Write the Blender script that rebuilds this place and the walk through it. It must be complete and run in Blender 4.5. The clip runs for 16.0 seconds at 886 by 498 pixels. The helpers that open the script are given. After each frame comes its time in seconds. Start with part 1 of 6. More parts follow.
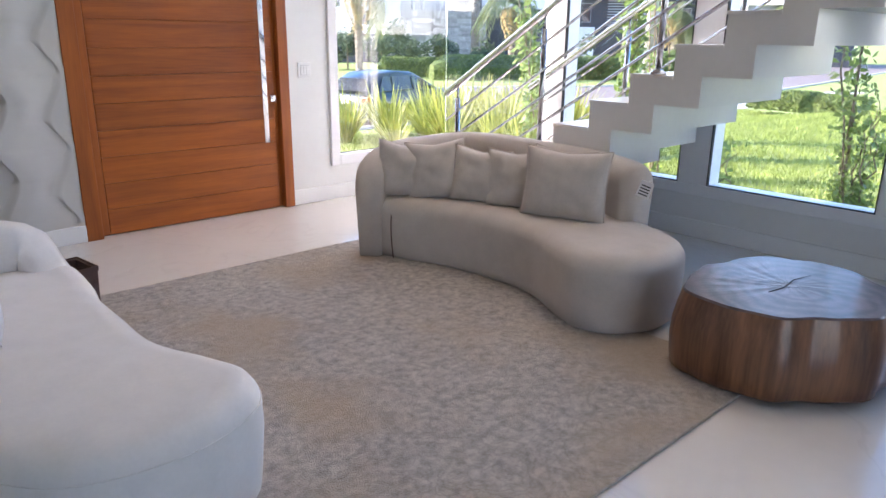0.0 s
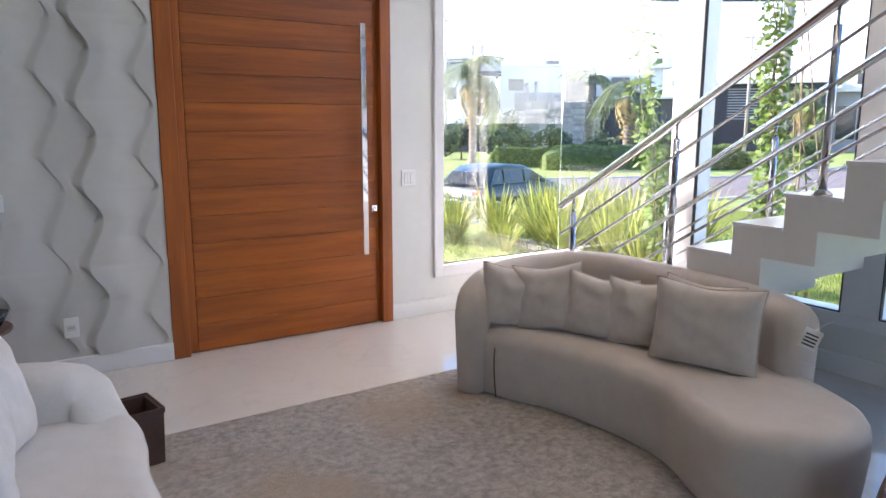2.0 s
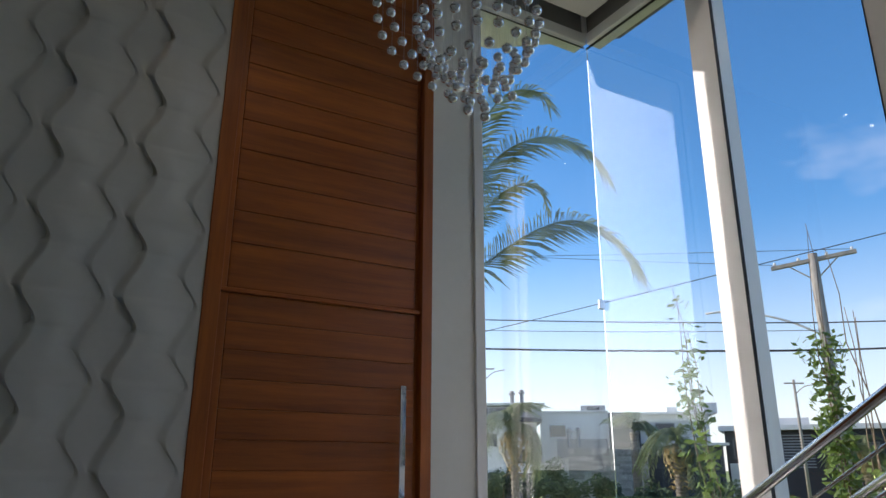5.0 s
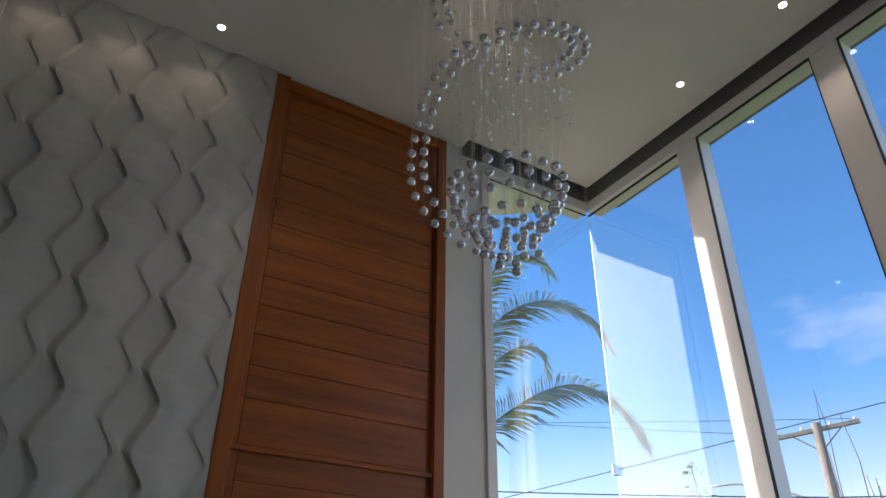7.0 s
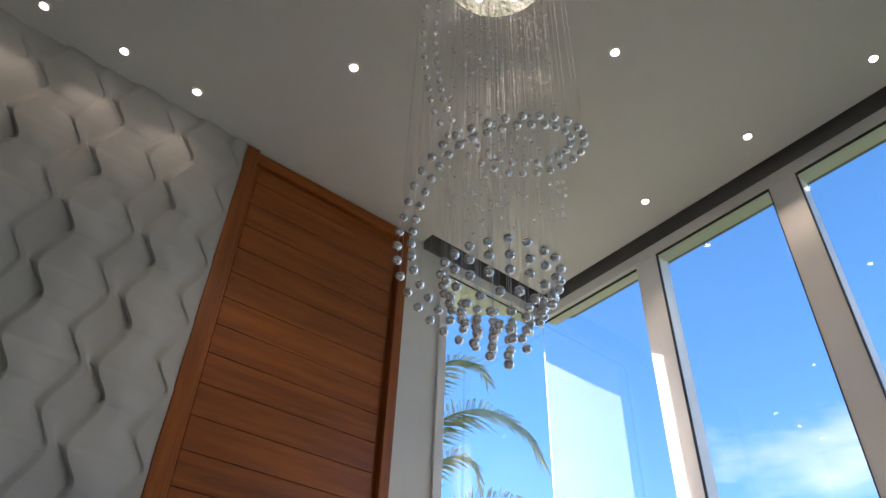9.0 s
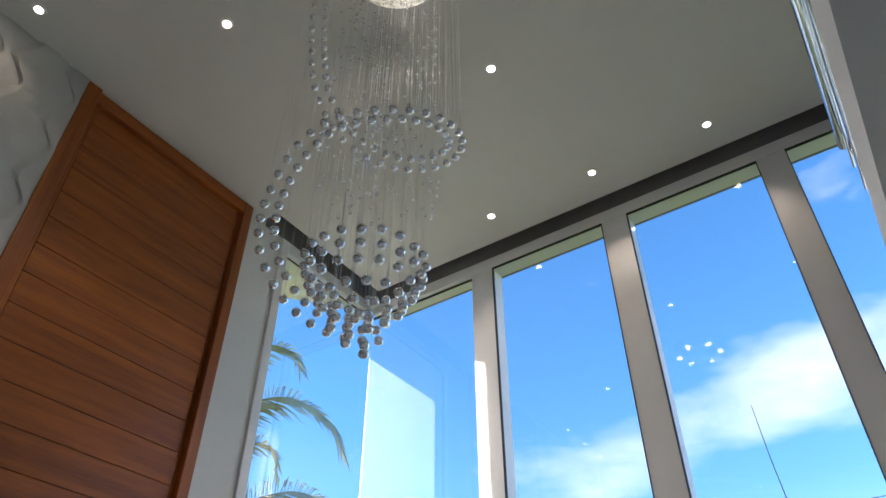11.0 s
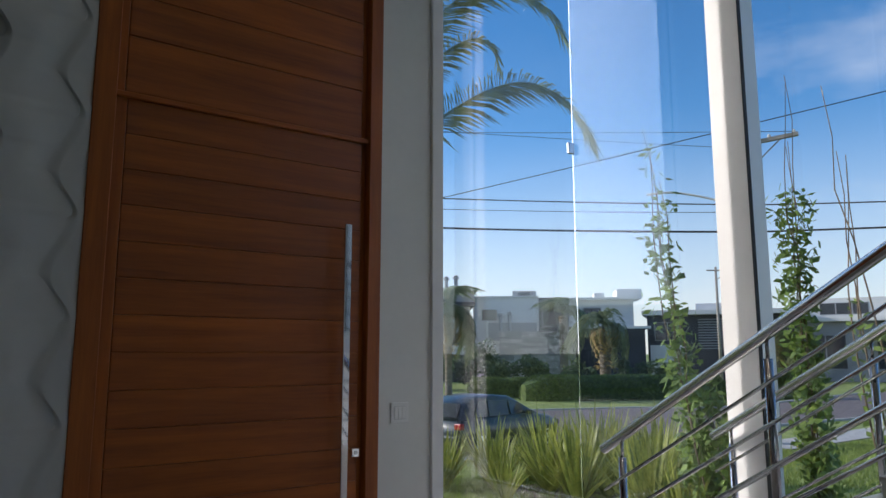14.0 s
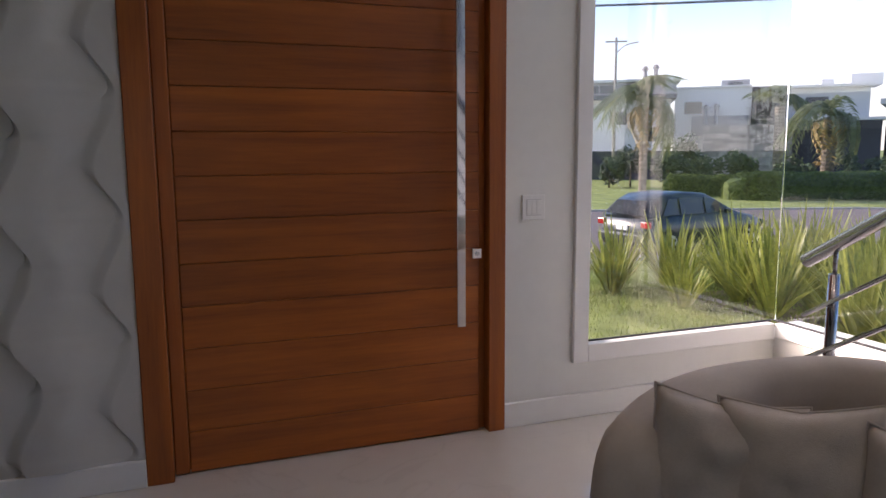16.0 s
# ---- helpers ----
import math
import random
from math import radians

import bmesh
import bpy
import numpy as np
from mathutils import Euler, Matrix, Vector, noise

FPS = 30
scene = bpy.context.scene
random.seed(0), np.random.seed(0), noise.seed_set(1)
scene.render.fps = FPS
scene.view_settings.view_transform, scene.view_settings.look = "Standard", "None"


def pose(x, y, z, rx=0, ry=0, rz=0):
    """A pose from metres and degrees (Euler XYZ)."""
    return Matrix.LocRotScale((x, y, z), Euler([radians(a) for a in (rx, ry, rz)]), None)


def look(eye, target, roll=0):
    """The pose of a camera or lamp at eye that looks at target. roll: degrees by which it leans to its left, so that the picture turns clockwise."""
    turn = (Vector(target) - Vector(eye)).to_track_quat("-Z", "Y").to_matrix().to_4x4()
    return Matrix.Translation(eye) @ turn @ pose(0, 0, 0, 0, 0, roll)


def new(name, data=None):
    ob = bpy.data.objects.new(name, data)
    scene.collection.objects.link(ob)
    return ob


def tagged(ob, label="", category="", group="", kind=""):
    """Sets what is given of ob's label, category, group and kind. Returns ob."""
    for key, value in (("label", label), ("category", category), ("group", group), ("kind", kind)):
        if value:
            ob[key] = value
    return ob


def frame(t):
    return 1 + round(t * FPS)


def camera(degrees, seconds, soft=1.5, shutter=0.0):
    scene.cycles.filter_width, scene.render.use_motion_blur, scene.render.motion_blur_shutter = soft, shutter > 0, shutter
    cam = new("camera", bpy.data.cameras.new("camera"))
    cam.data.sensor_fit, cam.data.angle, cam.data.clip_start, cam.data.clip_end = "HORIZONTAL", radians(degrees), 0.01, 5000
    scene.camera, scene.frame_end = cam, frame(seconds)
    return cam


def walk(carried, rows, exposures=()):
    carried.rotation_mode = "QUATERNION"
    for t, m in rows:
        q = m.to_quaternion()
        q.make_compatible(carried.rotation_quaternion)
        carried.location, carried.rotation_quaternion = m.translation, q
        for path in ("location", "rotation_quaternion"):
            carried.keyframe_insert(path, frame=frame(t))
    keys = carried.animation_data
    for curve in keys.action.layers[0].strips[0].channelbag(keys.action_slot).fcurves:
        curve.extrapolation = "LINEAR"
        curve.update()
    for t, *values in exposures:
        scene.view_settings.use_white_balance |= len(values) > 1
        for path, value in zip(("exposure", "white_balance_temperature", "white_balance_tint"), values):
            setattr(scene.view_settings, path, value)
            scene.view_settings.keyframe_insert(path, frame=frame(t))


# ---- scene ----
cam = camera(64.4, 16.0)
PATH = [
    (0, (-4.608, -5.007, 1.363), (-3.314, -3.598, 0.78), 0.7),
    (0.5, (-4.497, -4.863, 1.387), (-3.279, -3.389, 0.802), 0.6),
    (1, (-4.434, -4.74, 1.419), (-3.266, -3.223, 0.839), 0.4),
    (1.5, (-4.324, -4.644, 1.456), (-3.187, -3.085, 0.929), 0.3),
    (2, (-4.232, -4.573, 1.489), (-3.149, -2.929, 1.136), 0.1),
    (2.5, (-4.187, -4.499, 1.489), (-3.166, -2.787, 1.332), 0.2),
    (3, (-4.181, -4.462, 1.508), (-3.178, -2.732, 1.476), 0.2),
    (3.5, (-4.159, -4.395, 1.539), (-3.153, -2.673, 1.69), 0.2),
    (4, (-4.145, -4.329, 1.571), (-3.143, -2.63, 1.903), 0.1),
    (4.5, (-4.139, -4.353, 1.602), (-3.158, -2.674, 2.07), 0.2),
    (5, (-4.13, -4.38, 1.626), (-3.171, -2.73, 2.223), 0.2),
    (5.2, (-4.132, -4.378, 1.627), (-3.18, -2.745, 2.281), 0.0),
    (7.3, (-4.295, -4.293, 1.553), (-3.425, -2.838, 2.614), 0.7),
    (7.5, (-4.29, -4.262, 1.556), (-3.429, -2.819, 2.641), 0.7),
    (8, (-4.289, -4.22, 1.551), (-3.466, -2.816, 2.712), 1.2),
    (8.5, (-4.315, -4.122, 1.551), (-3.493, -2.789, 2.794), 2.2),
    (9, (-4.37, -4.03, 1.58), (-3.431, -2.802, 2.848), 2.4),
    (9.5, (-4.428, -3.982, 1.604), (-3.347, -2.876, 2.872), 2.4),
    (10, (-4.462, -3.916, 1.603), (-3.269, -2.959, 2.891), 2.1),
    (10.2, (-4.474, -3.903, 1.599), (-3.265, -2.996, 2.908), 2.0),
    (12.5, (-4.283, -3.823, 1.501), (-2.868, -2.892, 2.564), -1.0),
    (13, (-4.135, -3.759, 1.476), (-2.736, -2.58, 2.284), -0.4),
    (13.5, (-3.988, -3.698, 1.463), (-2.699, -2.276, 2.026), -0.5),
    (14, (-3.811, -3.626, 1.427), (-2.659, -2.018, 1.721), 0.0),
    (14.5, (-3.626, -3.527, 1.391), (-2.636, -1.792, 1.481), -0.3),
    (15, (-3.461, -3.375, 1.365), (-2.633, -1.557, 1.27), -0.1),
    (15.5, (-3.28, -3.197, 1.368), (-2.563, -1.341, 1.165), -0.2),
    (16, (-3.084, -3.014, 1.343), (-2.41, -1.151, 1.071), -0.4),
]
walk(cam, [(t, look(eye, target, roll)) for t, eye, target, roll in PATH],
     [(0, 2.15, 6600, 24), (1.5, 2.15, 6600, 24), (2.5, 1.15, 6650, 21), (3, 0.3, 6750, 21), (4, 0.02, 6650, 17), (5, 0.1, 6600, 16), (7.5, 0.6, 6850, 23), (9, 1.0, 6900, 22),
      (10.2, 1.0, 6750, 20), (12.5, 0.35, 6250, 13), (13.5, -0.3, 6150, 12), (14.5, -0.22, 6500, 18), (16, 0.42, 7050, 28)])

# ---- world, sun and exposure ----
SUN_EL, SUN_AZ = 23.0, -40.0          # degrees; azimuth from +y towards +x
world = bpy.data.worlds.new("sky")
scene.world = world
world.use_nodes = True
wn = world.node_tree.nodes
wl = world.node_tree.links
sky = wn.new("ShaderNodeTexSky")
sky.sky_type = "NISHITA"
sky.sun_disc = False
sky.sun_elevation = radians(SUN_EL)
sky.sun_rotation = radians(SUN_AZ)
sky.altitude, sky.air_density, sky.dust_density, sky.ozone_density = 10, 1.0, 0.1, 3.5
# thin drifting cloud over the clear sky
wtc = wn.new("ShaderNodeTexCoord")
wmp = wn.new("ShaderNodeMapping")
wmp.inputs["Scale"].default_value = (1.0, 1.0, 2.6)
wno = wn.new("ShaderNodeTexNoise")
wno.inputs["Scale"].default_value = 2.3
wno.inputs["Detail"].default_value = 6
wno.inputs["Roughness"].default_value = 0.55
wrm = wn.new("ShaderNodeValToRGB")
wrm.color_ramp.elements[0].position, wrm.color_ramp.elements[1].position = 0.50, 0.80
wrm.color_ramp.elements[1].color = (0.72, 0.72, 0.72, 1)
wmx = wn.new("ShaderNodeMixRGB")
wmx.inputs[2].default_value = (7.5, 7.8, 8.4, 1)
wl.new(wtc.outputs["Generated"], wmp.inputs[0])
wl.new(wmp.outputs[0], wno.inputs["Vector"])
wl.new(wno.outputs[0], wrm.inputs[0])
wl.new(wrm.outputs[0], wmx.inputs[0])
whs = wn.new("ShaderNodeHueSaturation")
whs.inputs["Saturation"].default_value = 1.22
whs.inputs["Value"].default_value = 1.5
wl.new(sky.outputs[0], whs.inputs["Color"])
wl.new(whs.outputs[0], wmx.inputs[1])
# pale haze towards the horizon
wsx = wn.new("ShaderNodeSeparateXYZ")
wl.new(wtc.outputs["Generated"], wsx.inputs[0])
wmr = wn.new("ShaderNodeMapRange")
wmr.interpolation_type = "SMOOTHSTEP"
wmr.inputs[1].default_value, wmr.inputs[2].default_value, wmr.inputs[3].default_value, wmr.inputs[4].default_value = 0.0, 0.34, 0.75, 0.0
wl.new(wsx.outputs[2], wmr.inputs[0])
whz = wn.new("ShaderNodeMixRGB")
whz.inputs[2].default_value = (6.6, 6.9, 7.3, 1)
wl.new(wmr.outputs[0], whz.inputs[0])
wl.new(wmx.outputs[0], whz.inputs[1])
# hazy glow round the sun
wdt = wn.new("ShaderNodeVectorMath")
wdt.operation = "DOT_PRODUCT"
wdt.inputs[1].default_value = (math.sin(radians(SUN_AZ)) * math.cos(radians(SUN_EL)), math.cos(radians(SUN_AZ)) * math.cos(radians(SUN_EL)), math.sin(radians(SUN_EL)))
wl.new(wtc.outputs["Generated"], wdt.inputs[0])
wpw = wn.new("ShaderNodeMath")
wpw.operation = "POWER"
wpw.use_clamp = True
wpw.inputs[1].default_value = 14.0
wl.new(wdt.outputs["Value"], wpw.inputs[0])
wgl = wn.new("ShaderNodeMixRGB")
wgl.blend_type = "ADD"
wgl.inputs[2].default_value = (22.0, 22.0, 22.0, 1)
wl.new(wpw.outputs[0], wgl.inputs[0])
wl.new(whz.outputs[0], wgl.inputs[1])
wl.new(wgl.outputs[0], wn["Background"].inputs[0])
wn["Background"].inputs[1].default_value = 0.15

sun = new("sun", bpy.data.lights.new("sun", "SUN"))
sun.data.energy, sun.data.angle, sun.data.color = 4.6, radians(0.53), (1.0, 0.93, 0.82)
az, el = radians(SUN_AZ), radians(SUN_EL)
SUN_DIR = Vector((math.sin(az) * math.cos(el), math.cos(az) * math.cos(el), math.sin(el)))
sun.matrix_world = look(SUN_DIR * 60, (0, 0, 0))


# ---- materials ----
def mat(name, color, rough=0.5, metal=0.0, var=0.12, scale=6.0, fine=0.0, bump=0.0, bscale=80.0, spec=0.5, stretch=(1, 1, 1), coat=0.0, sheen=0.0, hue=None, per=0.0):
    """A principled material: two scales of noise in the colour, fine relief, optional variation piece by piece."""
    m = bpy.data.materials.new(name)
    m.use_nodes = True
    n, l = m.node_tree.nodes, m.node_tree.links
    b = n["Principled BSDF"]
    b.inputs["Roughness"].default_value = rough
    b.inputs["Metallic"].default_value = metal
    b.inputs["Specular IOR Level"].default_value = spec
    b.inputs["Coat Weight"].default_value = coat
    b.inputs["Coat Roughness"].default_value = 0.08
    b.inputs["Sheen Weight"].default_value = sheen
    tc = n.new("ShaderNodeTexCoord")
    mp = n.new("ShaderNodeMapping")
    mp.inputs["Scale"].default_value = stretch
    l.new(tc.outputs["Object"], mp.inputs[0])
    n1 = n.new("ShaderNodeTexNoise")
    n1.inputs["Scale"].default_value = scale
    n1.inputs["Detail"].default_value = 5
    n2 = n.new("ShaderNodeTexNoise")
    n2.inputs["Scale"].default_value = scale * 9
    n2.inputs["Detail"].default_value = 4
    l.new(mp.outputs[0], n1.inputs["Vector"])
    l.new(mp.outputs[0], n2.inputs["Vector"])
    mixn = n.new("ShaderNodeMath")
    mixn.operation = "MULTIPLY_ADD"
    mixn.inputs[1].default_value = 0.45
    l.new(n2.outputs[0], mixn.inputs[0])
    l.new(n1.outputs[0], mixn.inputs[2])
    ramp = n.new("ShaderNodeValToRGB")
    c = Vector(color)
    lo = c * (1 - var)
    hi = c * (1 + var)
    if hue:
        hi = Vector(hue)
    ramp.color_ramp.elements[0].position, ramp.color_ramp.elements[1].position = 0.5, 0.95
    ramp.color_ramp.elements[0].color = (*lo, 1)
    ramp.color_ramp.elements[1].color = (*[min(1, v) for v in hi], 1)
    l.new(mixn.outputs[0], ramp.inputs[0])
    out = ramp.outputs[0]
    if per:
        oi = n.new("ShaderNodeObjectInfo")
        mr = n.new("ShaderNodeMapRange")
        mr.inputs[3].default_value, mr.inputs[4].default_value = 1 - per, 1 + per
        l.new(oi.outputs["Random"], mr.inputs[0])
        hs = n.new("ShaderNodeHueSaturation")
        l.new(mr.outputs[0], hs.inputs["Value"])
        l.new(out, hs.inputs["Color"])
        out = hs.outputs[0]
    l.new(out, b.inputs["Base Color"])
    if bump:
        nb = n.new("ShaderNodeTexNoise")
        nb.inputs["Scale"].default_value = bscale
        nb.inputs["Detail"].default_value = 3
        l.new(mp.outputs[0], nb.inputs["Vector"])
        bp = n.new("ShaderNodeBump")
        bp.inputs["Strength"].default_value = bump
        bp.inputs["Distance"].default_value = 0.01
        l.new(nb.outputs[0], bp.inputs["Height"])
        l.new(bp.outputs[0], b.inputs["Normal"])
    return m


def wood(name, dark, light, rough, axis, coat=0.0, per=0.12, grain=1.0):
    """Wood with long grain along an axis and finer pores."""
    m = bpy.data.materials.new(name)
    m.use_nodes = True
    n, l = m.node_tree.nodes, m.node_tree.links
    b = n["Principled BSDF"]
    b.inputs["Roughness"].default_value = rough
    b.inputs["Coat Weight"].default_value = coat
    b.inputs["Coat Roughness"].default_value = 0.18
    tc = n.new("ShaderNodeTexCoord")
    oi = n.new("ShaderNodeObjectInfo")
    off = n.new("ShaderNodeVectorMath")
    off.operation = "MULTIPLY_ADD"
    off.inputs[1].default_value = (7, 7, 7)
    l.new(oi.outputs["Random"], off.inputs[0])
    l.new(tc.outputs["Object"], off.inputs[2])
    mp = n.new("ShaderNodeMapping")
    sc = [14.0 * grain] * 3
    sc["xyz".index(axis)] = 0.9 * grain
    mp.inputs["Scale"].default_value = sc
    l.new(off.outputs[0], mp.inputs[0])
    n1 = n.new("ShaderNodeTexNoise")
    n1.inputs["Scale"].default_value, n1.inputs["Detail"].default_value, n1.inputs["Distortion"].default_value = 1.0, 6, 0.5
    l.new(mp.outputs[0], n1.inputs["Vector"])
    n2 = n.new("ShaderNodeTexNoise")
    n2.inputs["Scale"].default_value, n2.inputs["Detail"].default_value = 7.0, 3
    l.new(mp.outputs[0], n2.inputs["Vector"])
    ma = n.new("ShaderNodeMath")
    ma.operation = "MULTIPLY_ADD"
    ma.inputs[1].default_value = 0.35
    l.new(n2.outputs[0], ma.inputs[0])
    l.new(n1.outputs[0], ma.inputs[2])
    ramp = n.new("ShaderNodeValToRGB")
    ramp.color_ramp.elements[0].position, ramp.color_ramp.elements[1].position = 0.45, 0.95
    ramp.color_ramp.elements[0].color, ramp.color_ramp.elements[1].color = (*dark, 1), (*light, 1)
    l.new(ma.outputs[0], ramp.inputs[0])
    mr = n.new("ShaderNodeMapRange")
    mr.inputs[3].default_value, mr.inputs[4].default_value = 1 - per, 1 + per
    l.new(oi.outputs["Random"], mr.inputs[0])
    hs = n.new("ShaderNodeHueSaturation")
    l.new(mr.outputs[0], hs.inputs["Value"])
    l.new(ramp.outputs[0], hs.inputs["Color"])
    l.new(hs.outputs[0], b.inputs["Base Color"])
    bp = n.new("ShaderNodeBump")
    bp.inputs["Strength"].default_value, bp.inputs["Distance"].default_value = 0.15, 0.003
    l.new(n2.outputs[0], bp.inputs["Height"])
    l.new(bp.outputs[0], b.inputs["Normal"])
    return m


def glass(name, tint=(1, 1, 1), rough=0.0, ior=1.45):
    m = bpy.data.materials.new(name)
    m.use_nodes = True
    b = m.node_tree.nodes["Principled BSDF"]
    b.inputs["Base Color"].default_value = (*tint, 1)
    b.inputs["Transmission Weight"].default_value = 1
    b.inputs["Roughness"].default_value = rough
    b.inputs["IOR"].default_value = ior
    return m


def emitter(name, color, strength):
    m = bpy.data.materials.new(name)
    m.use_nodes = True
    b = m.node_tree.nodes["Principled BSDF"]
    b.inputs["Base Color"].default_value = (*color, 1)
    b.inputs["Emission Color"].default_value = (*color, 1)
    b.inputs["Emission Strength"].default_value = strength
    return m


M_PAINT = mat("white_wall_paint", (0.74, 0.74, 0.72), 0.75, var=0.03, scale=2.0, bump=0.05, bscale=220)
M_CEIL = mat("ceiling_paint", (0.74, 0.73, 0.70), 0.85, var=0.02, scale=1.5, bump=0.03, bscale=200)
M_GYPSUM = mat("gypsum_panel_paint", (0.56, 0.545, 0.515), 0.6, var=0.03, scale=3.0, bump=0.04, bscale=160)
M_PVC = mat("white_aluminium", (0.80, 0.80, 0.80), 0.35, var=0.02, scale=4.0)
M_BLACK = mat("black_gasket", (0.02, 0.02, 0.022), 0.6, var=0.2)
M_FLOOR = mat("polished_porcelain", (0.70, 0.67, 0.63), 0.09, var=0.035, scale=1.3, spec=0.5, per=0.012)
fn, fl = M_FLOOR.node_tree.nodes, M_FLOOR.node_tree.links
fs = fn["Principled BSDF"].inputs["Base Color"].links[0].from_socket
fv = fn.new("ShaderNodeTexNoise")
fv.inputs["Scale"].default_value, fv.inputs["Detail"].default_value, fv.inputs["Distortion"].default_value = 0.8, 7, 1.6
fl.new(fn["Texture Coordinate"].outputs["Object"], fv.inputs["Vector"])
fr = fn.new("ShaderNodeValToRGB")
fr.color_ramp.elements[0].position, fr.color_ramp.elements[1].position = 0.488, 0.512
fr.color_ramp.elements[0].color, fr.color_ramp.elements[1].color = (0, 0, 0, 1), (0, 0, 0, 1)
fe = fr.color_ramp.elements.new(0.5)
fe.color = (0.16, 0.16, 0.16, 1)
fl.new(fv.outputs[0], fr.inputs[0])
fm = fn.new("ShaderNodeMixRGB")
fm.inputs[2].default_value = (0.45, 0.41, 0.38, 1)
fl.new(fr.outputs[0], fm.inputs[0])
fl.new(fs, fm.inputs[1])
fl.new(fm.outputs[0], fn["Principled BSDF"].inputs["Base Color"])
M_BASE = mat("white_baseboard", (0.80, 0.80, 0.79), 0.3, var=0.02)
M_STAIR = mat("white_stair_stone", (0.76, 0.75, 0.73), 0.25, var=0.03, scale=3.0)
M_DOOR = wood("cedar_plank", (0.23, 0.053, 0.006), (0.46, 0.120, 0.011), 0.45, "x", coat=0.06, per=0.11)
M_DOORV = wood("cedar_frame", (0.23, 0.053, 0.006), (0.44, 0.116, 0.011), 0.45, "z", coat=0.06, per=0.08)
M_STEEL = mat("polished_steel", (0.50, 0.50, 0.52), 0.14, metal=1.0, var=0.04, scale=20)
M_CHROME = mat("chrome", (0.85, 0.86, 0.88), 0.05, metal=1.0, var=0.02)
M_GLASS = glass("window_glass", (0.97, 0.99, 0.98))
M_SOFA = mat("beige_linen", (0.50, 0.445, 0.395), 0.9, var=0.06, scale=9.0, bump=0.10, bscale=420, sheen=0.25)
M_SOFA_B = mat("pale_linen", (0.64, 0.615, 0.59), 0.9, var=0.05, scale=9.0, bump=0.10, bscale=420, sheen=0.25)
M_CUSHION = mat("cushion_linen", (0.53, 0.475, 0.425), 0.95, var=0.08, scale=14.0, bump=0.15, bscale=330, sheen=0.25)
M_CUSHION_B = mat("pale_cushion_linen", (0.66, 0.645, 0.63), 0.95, var=0.06, scale=14.0, bump=0.15, bscale=330, sheen=0.2)
M_PLASTIC = mat("white_plastic", (0.78, 0.78, 0.77), 0.35, var=0.02)
M_PLATE = mat("grey_switch", (0.62, 0.62, 0.62), 0.35, var=0.02)
M_LEATHER = mat("brown_leather", (0.10, 0.055, 0.045), 0.45, var=0.25, scale=14, bump=0.4, bscale=120)
M_LAMP = emitter("lamp_disc", (1.0, 0.93, 0.82), 9.0)


def rug_material():
    m = mat("rug_pile", (0.42, 0.375, 0.335), 0.97, var=0.36, scale=30.0, bump=1.0, bscale=190, hue=(0.62, 0.56, 0.50), sheen=0.3)
    n, l = m.node_tree.nodes, m.node_tree.links
    b = n["Principled BSDF"]
    src = b.inputs["Base Color"].links[0].from_socket
    tc = n["Texture Coordinate"]
    # faded medallions and warm worn patches
    vo = n.new("ShaderNodeTexVoronoi")
    vo.inputs["Scale"].default_value = 4.6
    ns = n.new("ShaderNodeTexNoise")
    ns.inputs["Scale"].default_value, ns.inputs["Detail"].default_value = 14.0, 10
    va = n.new("ShaderNodeVectorMath")
    va.operation = "MULTIPLY_ADD"
    va.inputs[1].default_value = (0.5, 0.5, 0.5)
    l.new(ns.outputs["Color"], va.inputs[0])
    l.new(tc.outputs["Object"], va.inputs[2])
    l.new(va.outputs[0], vo.inputs["Vector"])
    wv = n.new("ShaderNodeMath")
    wv.operation = "SINE"
    ml = n.new("ShaderNodeMath")
    ml.operation = "MULTIPLY"
    ml.inputs[1].default_value = 38.0
    l.new(vo.outputs["Distance"], ml.inputs[0])
    l.new(ml.outputs[0], wv.inputs[0])
    r = n.new("ShaderNodeValToRGB")
    r.color_ramp.elements[0].position, r.color_ramp.elements[1].position = 0.35, 1.0
    r.color_ramp.elements[0].color, r.color_ramp.elements[1].color = (0, 0, 0, 1), (0.6, 0.6, 0.6, 1)
    l.new(wv.outputs[0], r.inputs[0])
    mx = n.new("ShaderNodeMixRGB")
    mx.inputs[2].default_value = (0.15, 0.125, 0.11, 1)
    big = n.new("ShaderNodeTexNoise")
    big.inputs["Scale"].default_value, big.inputs["Detail"].default_value = 1.6, 4
    l.new(tc.outputs["Object"], big.inputs["Vector"])
    mu = n.new("ShaderNodeMath")
    mu.operation = "MULTIPLY"
    mu.use_clamp = True
    l.new(r.outputs[0], mu.inputs[0])
    l.new(big.outputs[0], mu.inputs[1])
    l.new(mu.outputs[0], mx.inputs[0])
    l.new(src, mx.inputs[1])
    wr = n.new("ShaderNodeValToRGB")
    wr.color_ramp.elements[0].position, wr.color_ramp.elements[1].position = 0.47, 0.64
    wr.color_ramp.elements[0].color, wr.color_ramp.elements[1].color = (0, 0, 0, 1), (0.75, 0.75, 0.75, 1)
    l.new(big.outputs[0], wr.inputs[0])
    m2 = n.new("ShaderNodeMixRGB")
    m2.inputs[2].default_value = (0.44, 0.335, 0.23, 1)
    l.new(wr.outputs[0], m2.inputs[0])
    l.new(mx.outputs[0], m2.inputs[1])
    l.new(m2.outputs[0], b.inputs["Base Color"])
    return m


M_RUG = rug_material()


